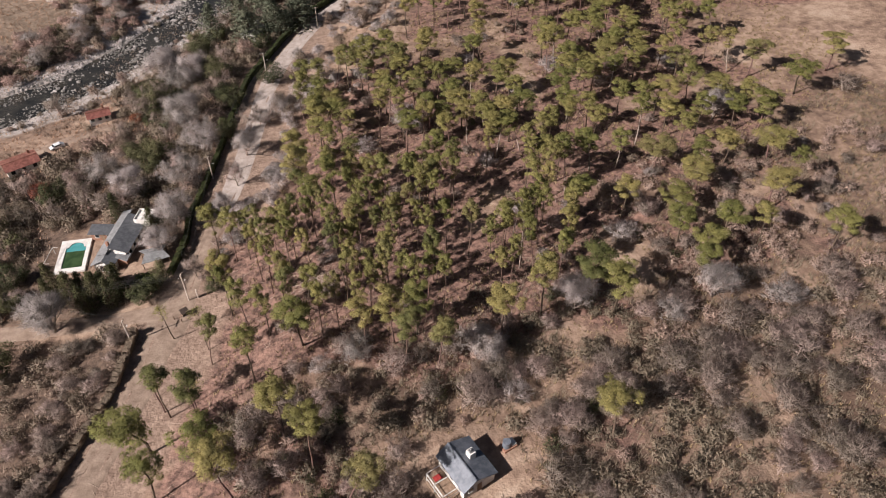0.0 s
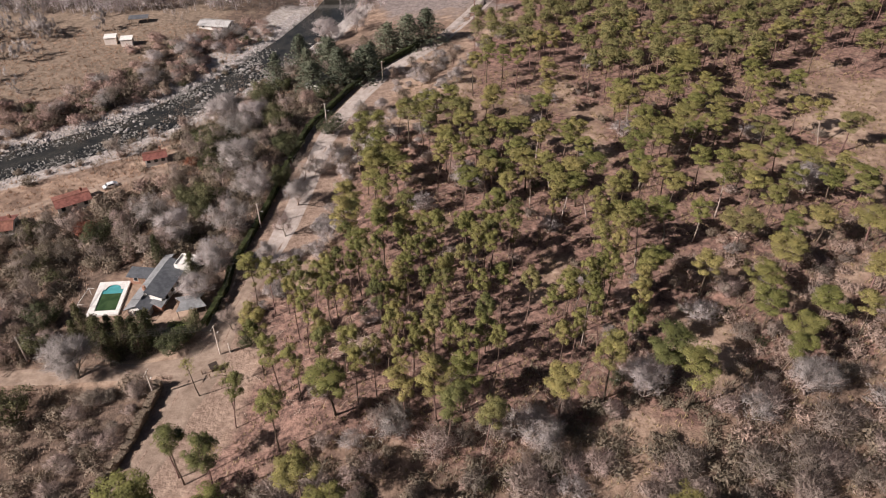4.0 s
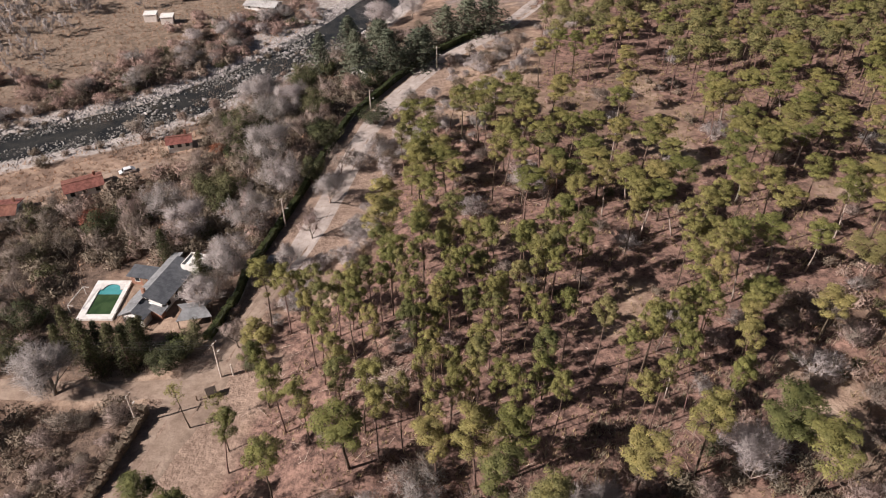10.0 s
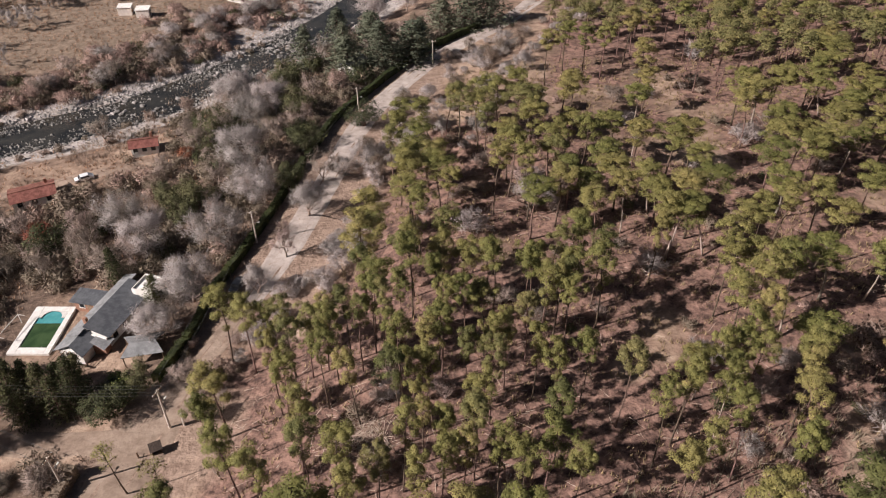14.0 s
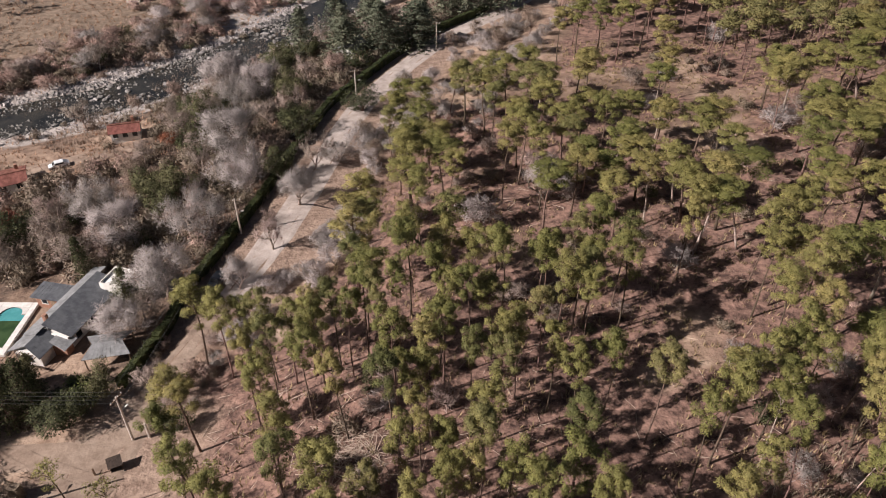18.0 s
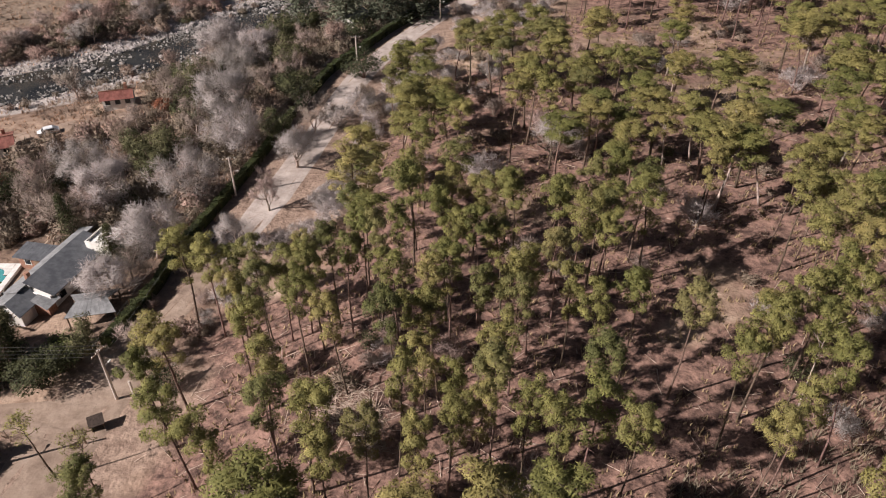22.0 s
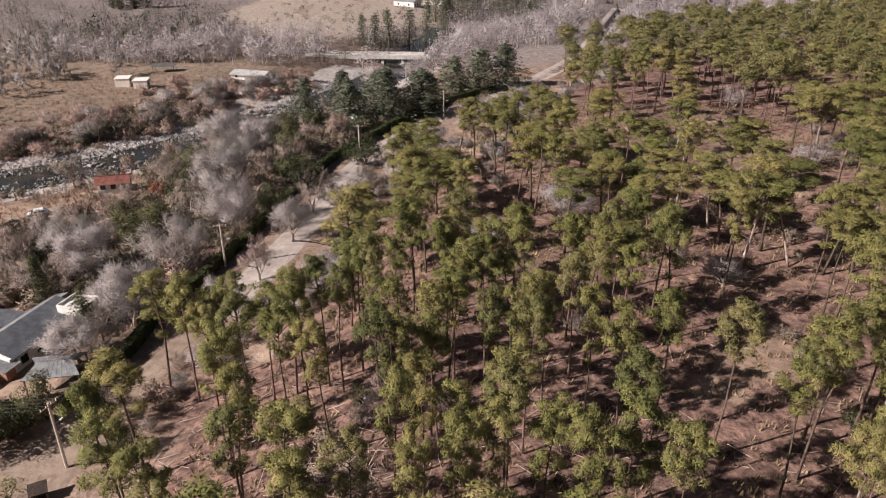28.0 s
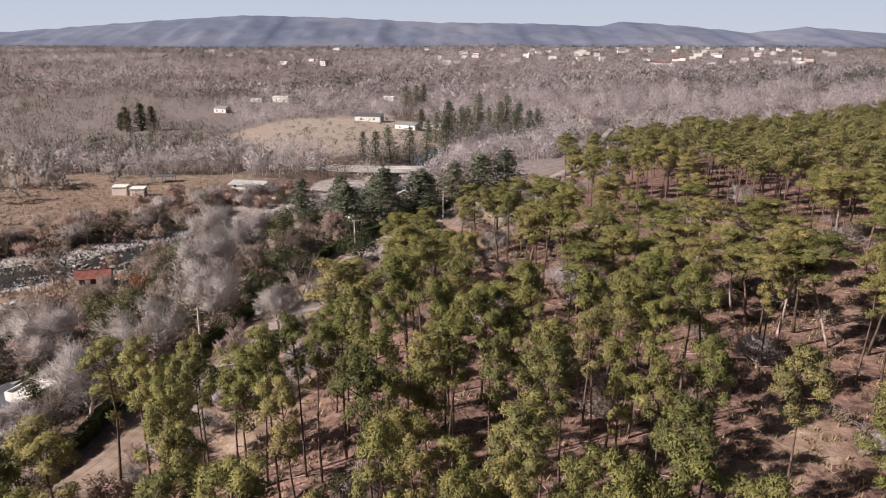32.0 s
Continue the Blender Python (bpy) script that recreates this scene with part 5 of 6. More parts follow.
def window(parent, x, y, z, w, h, face):
    """A window set on a wall: frame with glazing bars proud of a dark pane. face: 'x+', 'x-', 'y+' or 'y-'."""
    s = 1 if face[1] == "+" else -1
    if face[0] == "y":
        fr = boxes((x - w / 2, x - w / 2 + 0.08, y, y + 0.06 * s, z, z + h) if s > 0 else (x - w / 2, x - w / 2 + 0.08, y - 0.06, y, z, z + h),
                   (x + w / 2 - 0.08, x + w / 2, min(y, y + 0.06 * s), max(y, y + 0.06 * s), z, z + h),
                   (x - w / 2, x + w / 2, min(y, y + 0.06 * s), max(y, y + 0.06 * s), z + h, z + h + 0.08),
                   (x - w / 2 - 0.05, x + w / 2 + 0.05, min(y, y + 0.1 * s), max(y, y + 0.1 * s), z - 0.08, z))
        gl = boxes((x - w / 2 + 0.08, x + w / 2 - 0.08, min(y, y + 0.02 * s), max(y, y + 0.02 * s), z, z + h))
    else:
        lo, hi = min(x, x + 0.06 * s), max(x, x + 0.06 * s)
        fr = boxes((lo, hi, y - w / 2, y - w / 2 + 0.08, z, z + h), (lo, hi, y + w / 2 - 0.08, y + w / 2, z, z + h),
                   (lo, hi, y - w / 2, y + w / 2, z + h, z + h + 0.08), (min(x, x + 0.1 * s), max(x, x + 0.1 * s), y - w / 2 - 0.05, y + w / 2 + 0.05, z - 0.08, z))
        gl = boxes((min(x, x + 0.02 * s), max(x, x + 0.02 * s), y - w / 2 + 0.08, y + w / 2 - 0.08, z, z + h))
    win = part("window", fr, M_FRAME, parent)
    part("pane", gl, M_GLASS, win)
    return win


def gable(ob, w, l, wall, rise, roof_mat, wall_mat, ribs=0, over=0.45, deep=0.8, ridge_off=0.0, windows=3):
    """Walls with gables, a two-sided roof with its ridge along y, a ridge cap, windows and a door."""
    bm = bmesh.new()
    hw, hl = w / 2, l / 2
    rx = ridge_off
    prof = [(-hw, -deep), (hw, -deep), (hw, wall), (rx, wall + rise), (-hw, wall)]
    lo = [bm.verts.new((a, -hl, b)) for a, b in prof]
    hi = [bm.verts.new((a, hl, b)) for a, b in prof]
    bm.faces.new(lo)
    bm.faces.new(hi[::-1])
    for k in range(5):
        bm.faces.new((lo[k], hi[k], hi[(k + 1) % 5], lo[(k + 1) % 5]))
    bmesh.ops.recalc_face_normals(bm, faces=bm.faces)
    part("wall", bm, wall_mat, ob)
    z0 = wall - over * rise / (hw - rx)
    z1 = wall - over * rise / (hw + rx)
    t = 0.12
    roof_plane(ob, ((hw + over, -hl - over, z0 + t), (hw + over, hl + over, z0 + t), (rx, hl + over, wall + rise + t), (rx, -hl - over, wall + rise + t)), t - 0.01, ribs, roof_mat, "")
    roof_plane(ob, ((-hw - over, -hl - over, z1 + t), (-hw - over, hl + over, z1 + t), (rx, hl + over, wall + rise + t), (rx, -hl - over, wall + rise + t)), t - 0.01, ribs, roof_mat, "")
    part("ridge_cap", boxes((rx - 0.12, rx + 0.12, -hl - over, hl + over, wall + rise + t - 0.01, wall + rise + t + 0.07)), roof_mat, ob)
    for k in range(windows):
        yy = -hl + l * (k + 0.5) / windows
        window(ob, hw, yy, 0.95, 1.2, 1.1, "x+")
        window(ob, -hw, yy, 0.95, 1.2, 1.1, "x-")
    door = part("door", boxes((-0.45, 0.45, -hl - 0.05, -hl, 0.0, 2.05)), M_TIMBER, ob)
    part("door_handle", boxes((0.3, 0.36, -hl - 0.1, -hl - 0.05, 1.0, 1.12)), M_STEEL, door)
    window(ob, -hw * 0.55, -hl, 0.95, 1.0, 1.1, "y-")
    window(ob, 0.0, hl, 0.95, 1.4, 1.1, "y+")


# the grey-roofed house by the pool, its long axis turned a little east of north
z_house = at_ground(-52, 121) + 0.15
house = thing("house", -52.0, 121.0, -16, "long grey-roofed house with clerestory and white tower", "house", z=z_house)
part("wall", boxes((-2.9, 3.0, -5.6, 7.4, -1.2, 2.5)), M_WHITE, house)
part("wall", boxes((-1.0, -0.7, -5.0, 6.9, 2.5, 3.75)), M_WHITE, house)
roof_plane(house, ((-3.6, -6.8, 2.55), (-3.6, 9.2, 2.55), (-1.15, 9.2, 3.2), (-1.15, -6.8, 3.2)), 0.12, 14, M_PALEROOF, "pale grey seamed roof strip")
roof_plane(house, ((3.5, -5.4, 2.62), (3.5, 7.2, 2.62), (-1.1, 7.2, 3.85), (-1.1, -5.4, 3.85)), 0.12, 16, M_GREYROOF, "dark grey seamed metal roof")
for k in range(5):
    window(house, -1.0, -1.6 + 1.5 * k, 3.28, 1.3, 0.38, "x-")
for k in range(3):
    window(house, 3.0, -3.6 + 2.6 * k, 0.9, 1.3, 1.1, "x+")
    window(house, -2.9, -3.6 + 3.4 * k, 0.5, 1.6, 1.6, "x-")
part("tower", boxes((1.3, 5.2, 4.4, 8.6, -1.2, 3.9)), M_WHITE, house, "white rendered block with parapet")
part("parapet", boxes((1.3, 5.2, 4.4, 4.6, 3.9, 4.25), (1.3, 5.2, 8.4, 8.6, 3.9, 4.25), (1.3, 1.5, 4.6, 8.4, 3.9, 4.25), (5.0, 5.2, 4.6, 8.4, 3.9, 4.25)), M_WHITE, house)
for k in range(2):
    window(house, 2.4 + 1.7 * k, 4.4, 2.5, 0.6, 0.6, "y-")
part("porch_wall", boxes((3.0, 4.4, 2.6, 4.4, -1.2, 2.0)), M_WHITE, house)
part("roof", boxes((4.4, 8.2, 8.7, 11.6, 2.3, 2.45)), M_PALEROOF, house, "pale flat roof behind the tower")
part("wall", boxes((4.6, 8.0, 8.9, 11.4, -1.2, 2.3)), M_BRICK, house)
# south wing with a small hipped roof and a lean-to
part("wall", boxes((-3.2, 1.2, -9.4, -5.6, -1.2, 2.1)), M_WHITE, house)
roof_plane(house, ((-3.9, -9.9, 2.05), (-3.9, -5.2, 2.05), (-1.3, -5.2, 2.95), (-1.3, -9.0, 2.95)), 0.12, 5, M_PALEROOF, "")
roof_plane(house, ((1.6, -9.9, 2.05), (1.6, -5.2, 2.05), (-1.3, -5.2, 2.95), (-1.3, -9.0, 2.95)), 0.12, 5, M_GREYROOF, "")
roof_plane(house, ((3.9, -7.6, 2.0), (3.9, -4.8, 2.0), (1.0, -4.8, 2.5), (1.0, -7.0, 2.5)), 0.1, 4, M_PALEROOF, "")
part("wall", boxes((1.2, 3.5, -7.0, -5.6, -1.2, 1.95)), M_BRICK, house)
window(house, -1.0, -9.4, 0.4, 1.8, 1.5, "y-")
part("chimney", boxes((-2.2, -1.6, -4.0, -3.4, 2.6, 4.1)), M_BRICK, house)
for k in range(4):
    part("post", boxes((-3.3 + 1.4 * k, -3.18 + 1.4 * k, -11.6, -11.48, -1.0, 2.0)), M_TIMBER, house)
part("pergola", boxes((-3.5, 1.2, -11.7, -11.4, 2.0, 2.12), *[(-3.3 + 0.7 * k, -3.2 + 0.7 * k, -11.7, -9.4, 2.12, 2.22) for k in range(7)]), M_TIMBER, house)

annex = thing("annex", -57.2, 125.8, -12, "low brick outbuilding with dark flat metal roof", "outbuilding")
part("wall", boxes((-2.9, 2.9, -1.3, 1.3, -0.8, 2.2)), M_BRICK, annex)
roof_plane(annex, ((-3.4, -1.8, 2.3), (3.4, -1.8, 2.3), (3.4, 1.8, 2.55), (-3.4, 1.8, 2.55)), 0.12, 12, M_GREYROOF, "")
for k in range(2):
    window(annex, -1.4 + 2.8 * k, -1.3, 0.9, 1.1, 0.9, "y-")
part("door", boxes((-0.4, 0.4, -1.36, -1.3, -0.2, 1.85)), M_TIMBER, annex)

carport = thing("carport", -43.9, 112.6, 12, "open carport with a shallow grey hipped roof", "carport")
roof_plane(carport, ((-3.2, -2.4, 2.1), (3.2, -2.4, 2.1), (2.0, 0, 2.75), (-2.0, 0, 2.75)), 0.1, 10, M_PALEROOF, "")
roof_plane(carport, ((-3.2, 2.4, 2.1), (3.2, 2.4, 2.1), (2.0, 0, 2.75), (-2.0, 0, 2.75)), 0.1, 10, M_PALEROOF, "")
for a in (-2.9, 2.9):
    for b in (-2.1, 2.1):
        part("post", boxes((a - 0.08, a + 0.08, b - 0.08, b + 0.08, -0.6, 2.1)), M_TIMBER, carport)

# the pool
pool = thing("swimming_pool", -63.7, 119.5, -1, "rectangular pool of green water with turquoise round steps", "pool", z=-2.5)
arc = [(math.cos(a) * 1.7, 3.4 + math.sin(a) * 1.7) for a in np.linspace(0, math.pi, 13)]
part("coping", boxes((-3.7, -2.3, -5.1, 6.2, -0.6, 0.42), (2.3, 3.2, -5.1, 6.2, -0.6, 0.42), (-2.3, 2.3, -5.1, -3.7, -0.6, 0.42), (-2.3, 2.3, 5.15, 6.2, -0.6, 0.42)), M_PAVE, pool, "pale stone coping")
bm = bmesh.new()
rim = [bm.verts.new((x, y, 0.42)) for x, y in [(2.3, 3.4)] + arc + [(-2.3, 3.4)]]
back = [bm.verts.new((x, 5.15, 0.42)) for x in np.linspace(2.3, -2.3, len(rim))]
for k in range(len(rim) - 1):
    bm.faces.new((rim[k], rim[k + 1], back[k + 1], back[k]))
part("coping", bm, M_PAVE, pool)
part("water", boxes((-2.3, 2.3, -3.7, 2.1, -0.4, 0.27)), M_GREENPOOL, pool, "murky green water")
bm = bmesh.new()
bm.faces.new([bm.verts.new((x, y, 0.272)) for x, y in [(-2.3, 2.1), (2.3, 2.1), (2.3, 3.4)] + arc + [(-2.3, 3.4)]])
part("water", bm, M_TURQUOISE, pool, "clear turquoise shallow end")
goal = thing("goal_frame", -68.9, 119.4, -10, "white tubular goal frame standing on the lawn", "goal frame", z=at_ground(-68.9, 119.4))
for x0, x1, y0, y1, z0, z1 in ((-0.05, 0.05, -2.8, -2.7, -0.3, 1.9), (-0.05, 0.05, 2.7, 2.8, -0.3, 1.9)):
    part("post", boxes((x0, x1, y0, y1, z0, z1)), M_FRAME, goal)
part("crossbar", boxes((-0.05, 0.05, -2.8, 2.8, 1.9, 2.0)), M_FRAME, goal)
for k in (-2.75, 2.75):
    part("back_bar", boxes((0.05, 1.2, k - 0.04, k + 0.04, 1.86, 1.94)), M_FRAME, goal)
# the house with chimney and porch to the south
south = thing("house", 12.9, 41.0, 22, "small house with blue-grey metal roof and white chimney", "house", z=at_ground(13, 41) + 0.1)
gable(south, 6.0, 7.4, 2.6, 1.5, M_BLUEROOF, M_WHITE, 15, 0.4, 1.4, ridge_off=-0.9)
stack = part("chimney", boxes((0.5, 1.7, -0.2, 1.0, 2.8, 4.9)), M_WHITE, south, "broad white chimney stack")
part("cowl", boxes((0.7, 1.5, 0.0, 0.8, 4.9, 5.05), (0.95, 1.25, 0.25, 0.55, 5.05, 5.6)), M_STEEL, stack)
deck = part("porch_deck", boxes((-6.4, -3.0, -2.6, 2.4, -1.2, 0.0)), M_TIMBER, south)
for a, b in ((-6.3, -2.5), (-6.3, 0.0), (-6.3, 2.3)):
    part("porch_post", boxes((a - 0.06, a + 0.06, b - 0.06, b + 0.06, 0, 2.2)), M_FRAME, south)
part("porch_beam", boxes((-6.4, -6.2, -2.6, 2.4, 2.2, 2.34), (-6.4, -3.0, -2.6, -2.46, 2.2, 2.34), (-6.4, -3.0, 2.26, 2.4, 2.2, 2.34), (-6.4, -3.0, -0.1, 0.04, 2.2, 2.34)), M_FRAME, south, "white porch frame")
part("porch_rail", boxes((-6.36, -6.26, -2.5, 2.3, 0.85, 0.93), (-6.3, -3.1, -2.56, -2.48, 0.85, 0.93)), M_FRAME, south)
M_REDCLOTH = material("red_fabric", [(0.4, (0.30, 0.03, 0.03)), (0.6, (0.42, 0.06, 0.05))], 2.0, 0.9)
chair = thing("porch_table", 8.0, 40.6, 22, "garden table with red cloth on the porch", "table", z=at_ground(13, 41) + 0.1)
part("tabletop", boxes((-0.7, 0.7, -0.5, 0.5, 0.7, 0.75)), M_REDCLOTH, chair)
for a in (-0.6, 0.6):
    for b in (-0.4, 0.4):
        part("leg", boxes((a - 0.03, a + 0.03, b - 0.03, b + 0.03, 0, 0.7)), M_TIMBER, chair)
tank = thing("water_tank", 20.9, 44.0, 20, "pale water tank on a low brick stand", "tank")
part("stand", boxes((-1.3, 1.3, -0.9, 0.9, -0.6, 0.6)), M_BRICK, tank)
bm = bmesh.new()
bmesh.ops.create_cone(bm, cap_ends=True, segments=20, radius1=0.75, radius2=0.7, depth=1.3, matrix=Matrix.Translation((-0.4, 0, 1.25)))
part("tank", bm, M_BLUEROOF, tank)
part("cover", boxes((0.35, 1.2, -0.7, 0.7, 0.6, 1.1)), M_WHITE, tank)

# riverside houses with red tiled roofs
for x, y, turn, w, l in ((-85.2, 164.4, -62, 6.0, 8.6), (-102.8, 156.6, -82, 6.5, 9.0), (-66.5, 183.0, -75, 4.0, 6.0)):
    red = thing("house", x, y, turn, "single-storey white house with a red tiled roof", "house", "riverside houses", z=at_ground(x, y) + 0.15)
    gable(red, w, l, 2.4, 1.1, M_TILE, M_WHITE, 22, 0.4, 1.4, ridge_off=0.9)
    part("chimney", boxes((-1.9, -1.3, l / 2 - 1.6, l / 2 - 1.0, 2.2, 4.0)), M_BRICK, red)
hidden = thing("house", -20.0, 222.0, -25, "white cottage half hidden among cedars", "house", z=at_ground(-20, 222))
gable(hidden, 5.5, 7.5, 2.5, 1.4, M_PALEROOF, M_WHITE, 10)

# two cream cabins in the field, and the long pale-roofed hall
for x, y in ((-104.0, 281.2), (-97.4, 279.4)):
    cabin = thing("cabin", x, y, 6, "plain cream-coloured box cabin with a flat white roof", "cabin", "field cabins", z=at_ground(x, y) + 0.1)
    part("wall", boxes((-2.2, 2.2, -1.9, 1.9, -0.8, 2.6)), M_CREAM, cabin)
    roof_plane(cabin, ((-2.4, -2.1, 2.62), (2.4, -2.1, 2.62), (2.4, 2.1, 2.9), (-2.4, 2.1, 2.9)), 0.12, 6, M_WHITE, "")
    part("door", boxes((2.2, 2.25, -0.5, 0.4, -0.1, 1.9)), M_TIMBER, cabin)
    window(cabin, 2.2, 1.1, 1.0, 0.8, 0.8, "x+")
M_PALEWHITE = material("pale_metal_roof", [(0.35, (0.40, 0.385, 0.37)), (0.65, (0.55, 0.53, 0.51))], 1.4, 0.6, lump=0.5, lump_scale=0.4)
hall = thing("hall", -65.5, 297.5, 74, "low hall with a broad pale metal roof", "hall", z=at_ground(-65.5, 297.5) + 0.1)
gable(hall, 7.0, 12.5, 1.9, 0.9, M_PALEWHITE, M_WHITE, 20, 0.6, 1.2)
shed = thing("open_shed", -98.0, 303.0, 5, "open shed with a thin grey roof at the field edge", "shed", z=at_ground(-98, 303))
roof_plane(shed, ((-4, -2, 2.4), (4, -2, 2.4), (4, 2, 2.7), (-4, 2, 2.7)), 0.12, 8, M_GREYROOF, "")
for a in (-3.6, 0, 3.6):
    for b in (-1.7, 1.7):
        part("post", boxes((a - 0.08, a + 0.08, b - 0.08, b + 0.08, -0.6, 2.4)), M_TIMBER, shed)

# the bridge
M_CONCRETE = material("bridge_concrete", [(0.35, (0.44, 0.41, 0.38)), (0.65, (0.60, 0.57, 0.54))], 0.8, 0.9, lump=0.5, lump_scale=0.2)
bridge = tagged(new("bridge"), "concrete road bridge on piers over the river", "bridge")
bridge.matrix_world = pose(-30, 336, -6.9, 0, 0, -3)
part("deck", boxes((-24, 24, -3.6, 3.6, -0.7, 0.0)), M_CONCRETE, bridge)
for b in (-3.6, 3.4):
    part("parapet", boxes((-24, 24, b, b + 0.2, 0.0, 0.9)), M_CONCRETE, bridge)
for k in range(5):
    part("pier", boxes((-16.5 + 8 * k, -15.5 + 8 * k, -3.0, 3.0, -5.5, -0.7)), M_CONCRETE, bridge)
for a in (-26, 23):
    part("abutment", boxes((a, a + 3, -4, 4, -5.0, -0.1)), M_CONCRETE, bridge)


# power poles with crossarms and wires
def power_pole(x, y, tall, turn, lean=0.0):
    ob = thing("power_pole", x, y, turn, "pale power pole with crossarm and insulators", "pole", "power poles")
    bm = bmesh.new()
    bmesh.ops.create_cone(bm, cap_ends=True, segments=10, radius1=0.19, radius2=0.11, depth=tall + 0.6, matrix=Matrix.Translation((0, 0, tall / 2 - 0.3)))
    part("shaft", bm, M_POLE, ob)
    arm = part("crossarm", boxes((-1.0, 1.0, -0.06, 0.06, tall - 0.45, tall - 0.32)), M_TIMBER, ob)
    for k in (-0.9, -0.3, 0.3, 0.9):
        bm = bmesh.new()
        bmesh.ops.create_cone(bm, cap_ends=True, segments=8, radius1=0.06, radius2=0.04, depth=0.2, matrix=Matrix.Translation((k, 0, tall - 0.22)))
        part("insulator", bm, M_WHITE, arm)
    bm = boxes((0.0, 0.75, -0.03, 0.03, tall - 2.6, tall - 2.54))
    part("lamp_arm", bm, M_STEEL, ob)
    part("lamp_head", boxes((0.7, 1.15, -0.1, 0.1, tall - 2.62, tall - 2.5)), M_FRAME, ob)
    return ob


POLES = [(-35.8, 97.5, 8.0, 70), (-46.9, 87.8, 6.8, 80), (-31.7, 141.0, 7.2, 10), (2.0, 222.5, 7.0, 10), (-76.8, 103.7, 7.0, 70), (-16.5, 194.0, 6.6, 12)]
for x, y, tall, turn in POLES:
    power_pole(x, y, tall, turn)
brace = thing("stub_pole", -33.9, 97.9, 0, "short pale stub pole beside the power pole", "pole")
part("shaft", boxes((-0.12, 0.12, -0.12, 0.12, -0.5, 2.6)), M_POLE, brace)
for a, b in ((0, 4), (4, 1), (0, 2), (2, 5), (5, 3)):
    (x1, y1, h1, _), (x2, y2, h2, _) = POLES[a], POLES[b]
    for off in (-0.9, -0.3, 0.3, 0.9) if (a, b) == (0, 4) else (-0.9, 0.9):
        p, q = Vector((x1, y1, at_ground(x1, y1) + h1 - 0.12)), Vector((x2, y2, at_ground(x2, y2) + h2 - 0.12))
        side = Vector((-(q - p).y, (q - p).x, 0)).normalized() * off
        pts = [p.lerp(q, i / 10) + side - Vector((0, 0, 3.2 * (i / 10) * (1 - i / 10))) for i in range(11)]
        wire = Wood()
        wire.tube(pts, [0.016] * 11, 3)
        tagged(new("power_line", mesh_of("power_line", wire.v, wire.f, M_DARKWIRE)), "thin dark power line slung between poles", "cable", "power lines")

# roadside shelter with its posts
kiosk = thing("roadside_shelter", -36.4, 93.4, 28, "small timber roadside shelter with a dark lean-to roof", "shelter")
kiosk.scale = (0.7, 0.75, 0.8)
M_DARKTIMBER = material("dark_timber", [(0.35, (0.03, 0.022, 0.018)), (0.65, (0.07, 0.05, 0.04))], 2.5, 0.9)
part("wall", boxes((-0.9, 0.9, 0.55, 0.65, -0.2, 1.5), (-0.95, -0.85, -0.6, 0.65, -0.2, 1.4), (0.85, 0.95, -0.6, 0.65, -0.2, 1.4)), M_TIMBER, kiosk)
roof_plane(kiosk, ((-1.2, -1.0, 1.35), (1.2, -1.0, 1.35), (1.2, 0.9, 1.85), (-1.2, 0.9, 1.85)), 0.08, 0, M_DARKTIMBER, "")
part("bench", boxes((-0.8, 0.8, 0.0, 0.5, 0.38, 0.44)), M_TIMBER, kiosk)
for x, y in ((-36.9, 91.2), (-38.6, 92.4), (-31.8, 98.4)):
    post = thing("fence_post", x, y, 15, "short weathered timber post", "post", "roadside posts")
    part("post", boxes((-0.09, 0.09, -0.09, 0.09, -0.4, 1.3)), M_TIMBER, post)
# wire fence along the edge of the pines
for k in range(16):
    x, y = -31.0 + 1.05 * k * 1.1, 97.2 - 1.1 * k
    post = thing("fence_post", x, y, 10, "thin timber fence post at the edge of the pines", "post", "pine edge fence")
    part("post", boxes((-0.05, 0.05, -0.05, 0.05, -0.4, 1.2)), M_TIMBER, post)


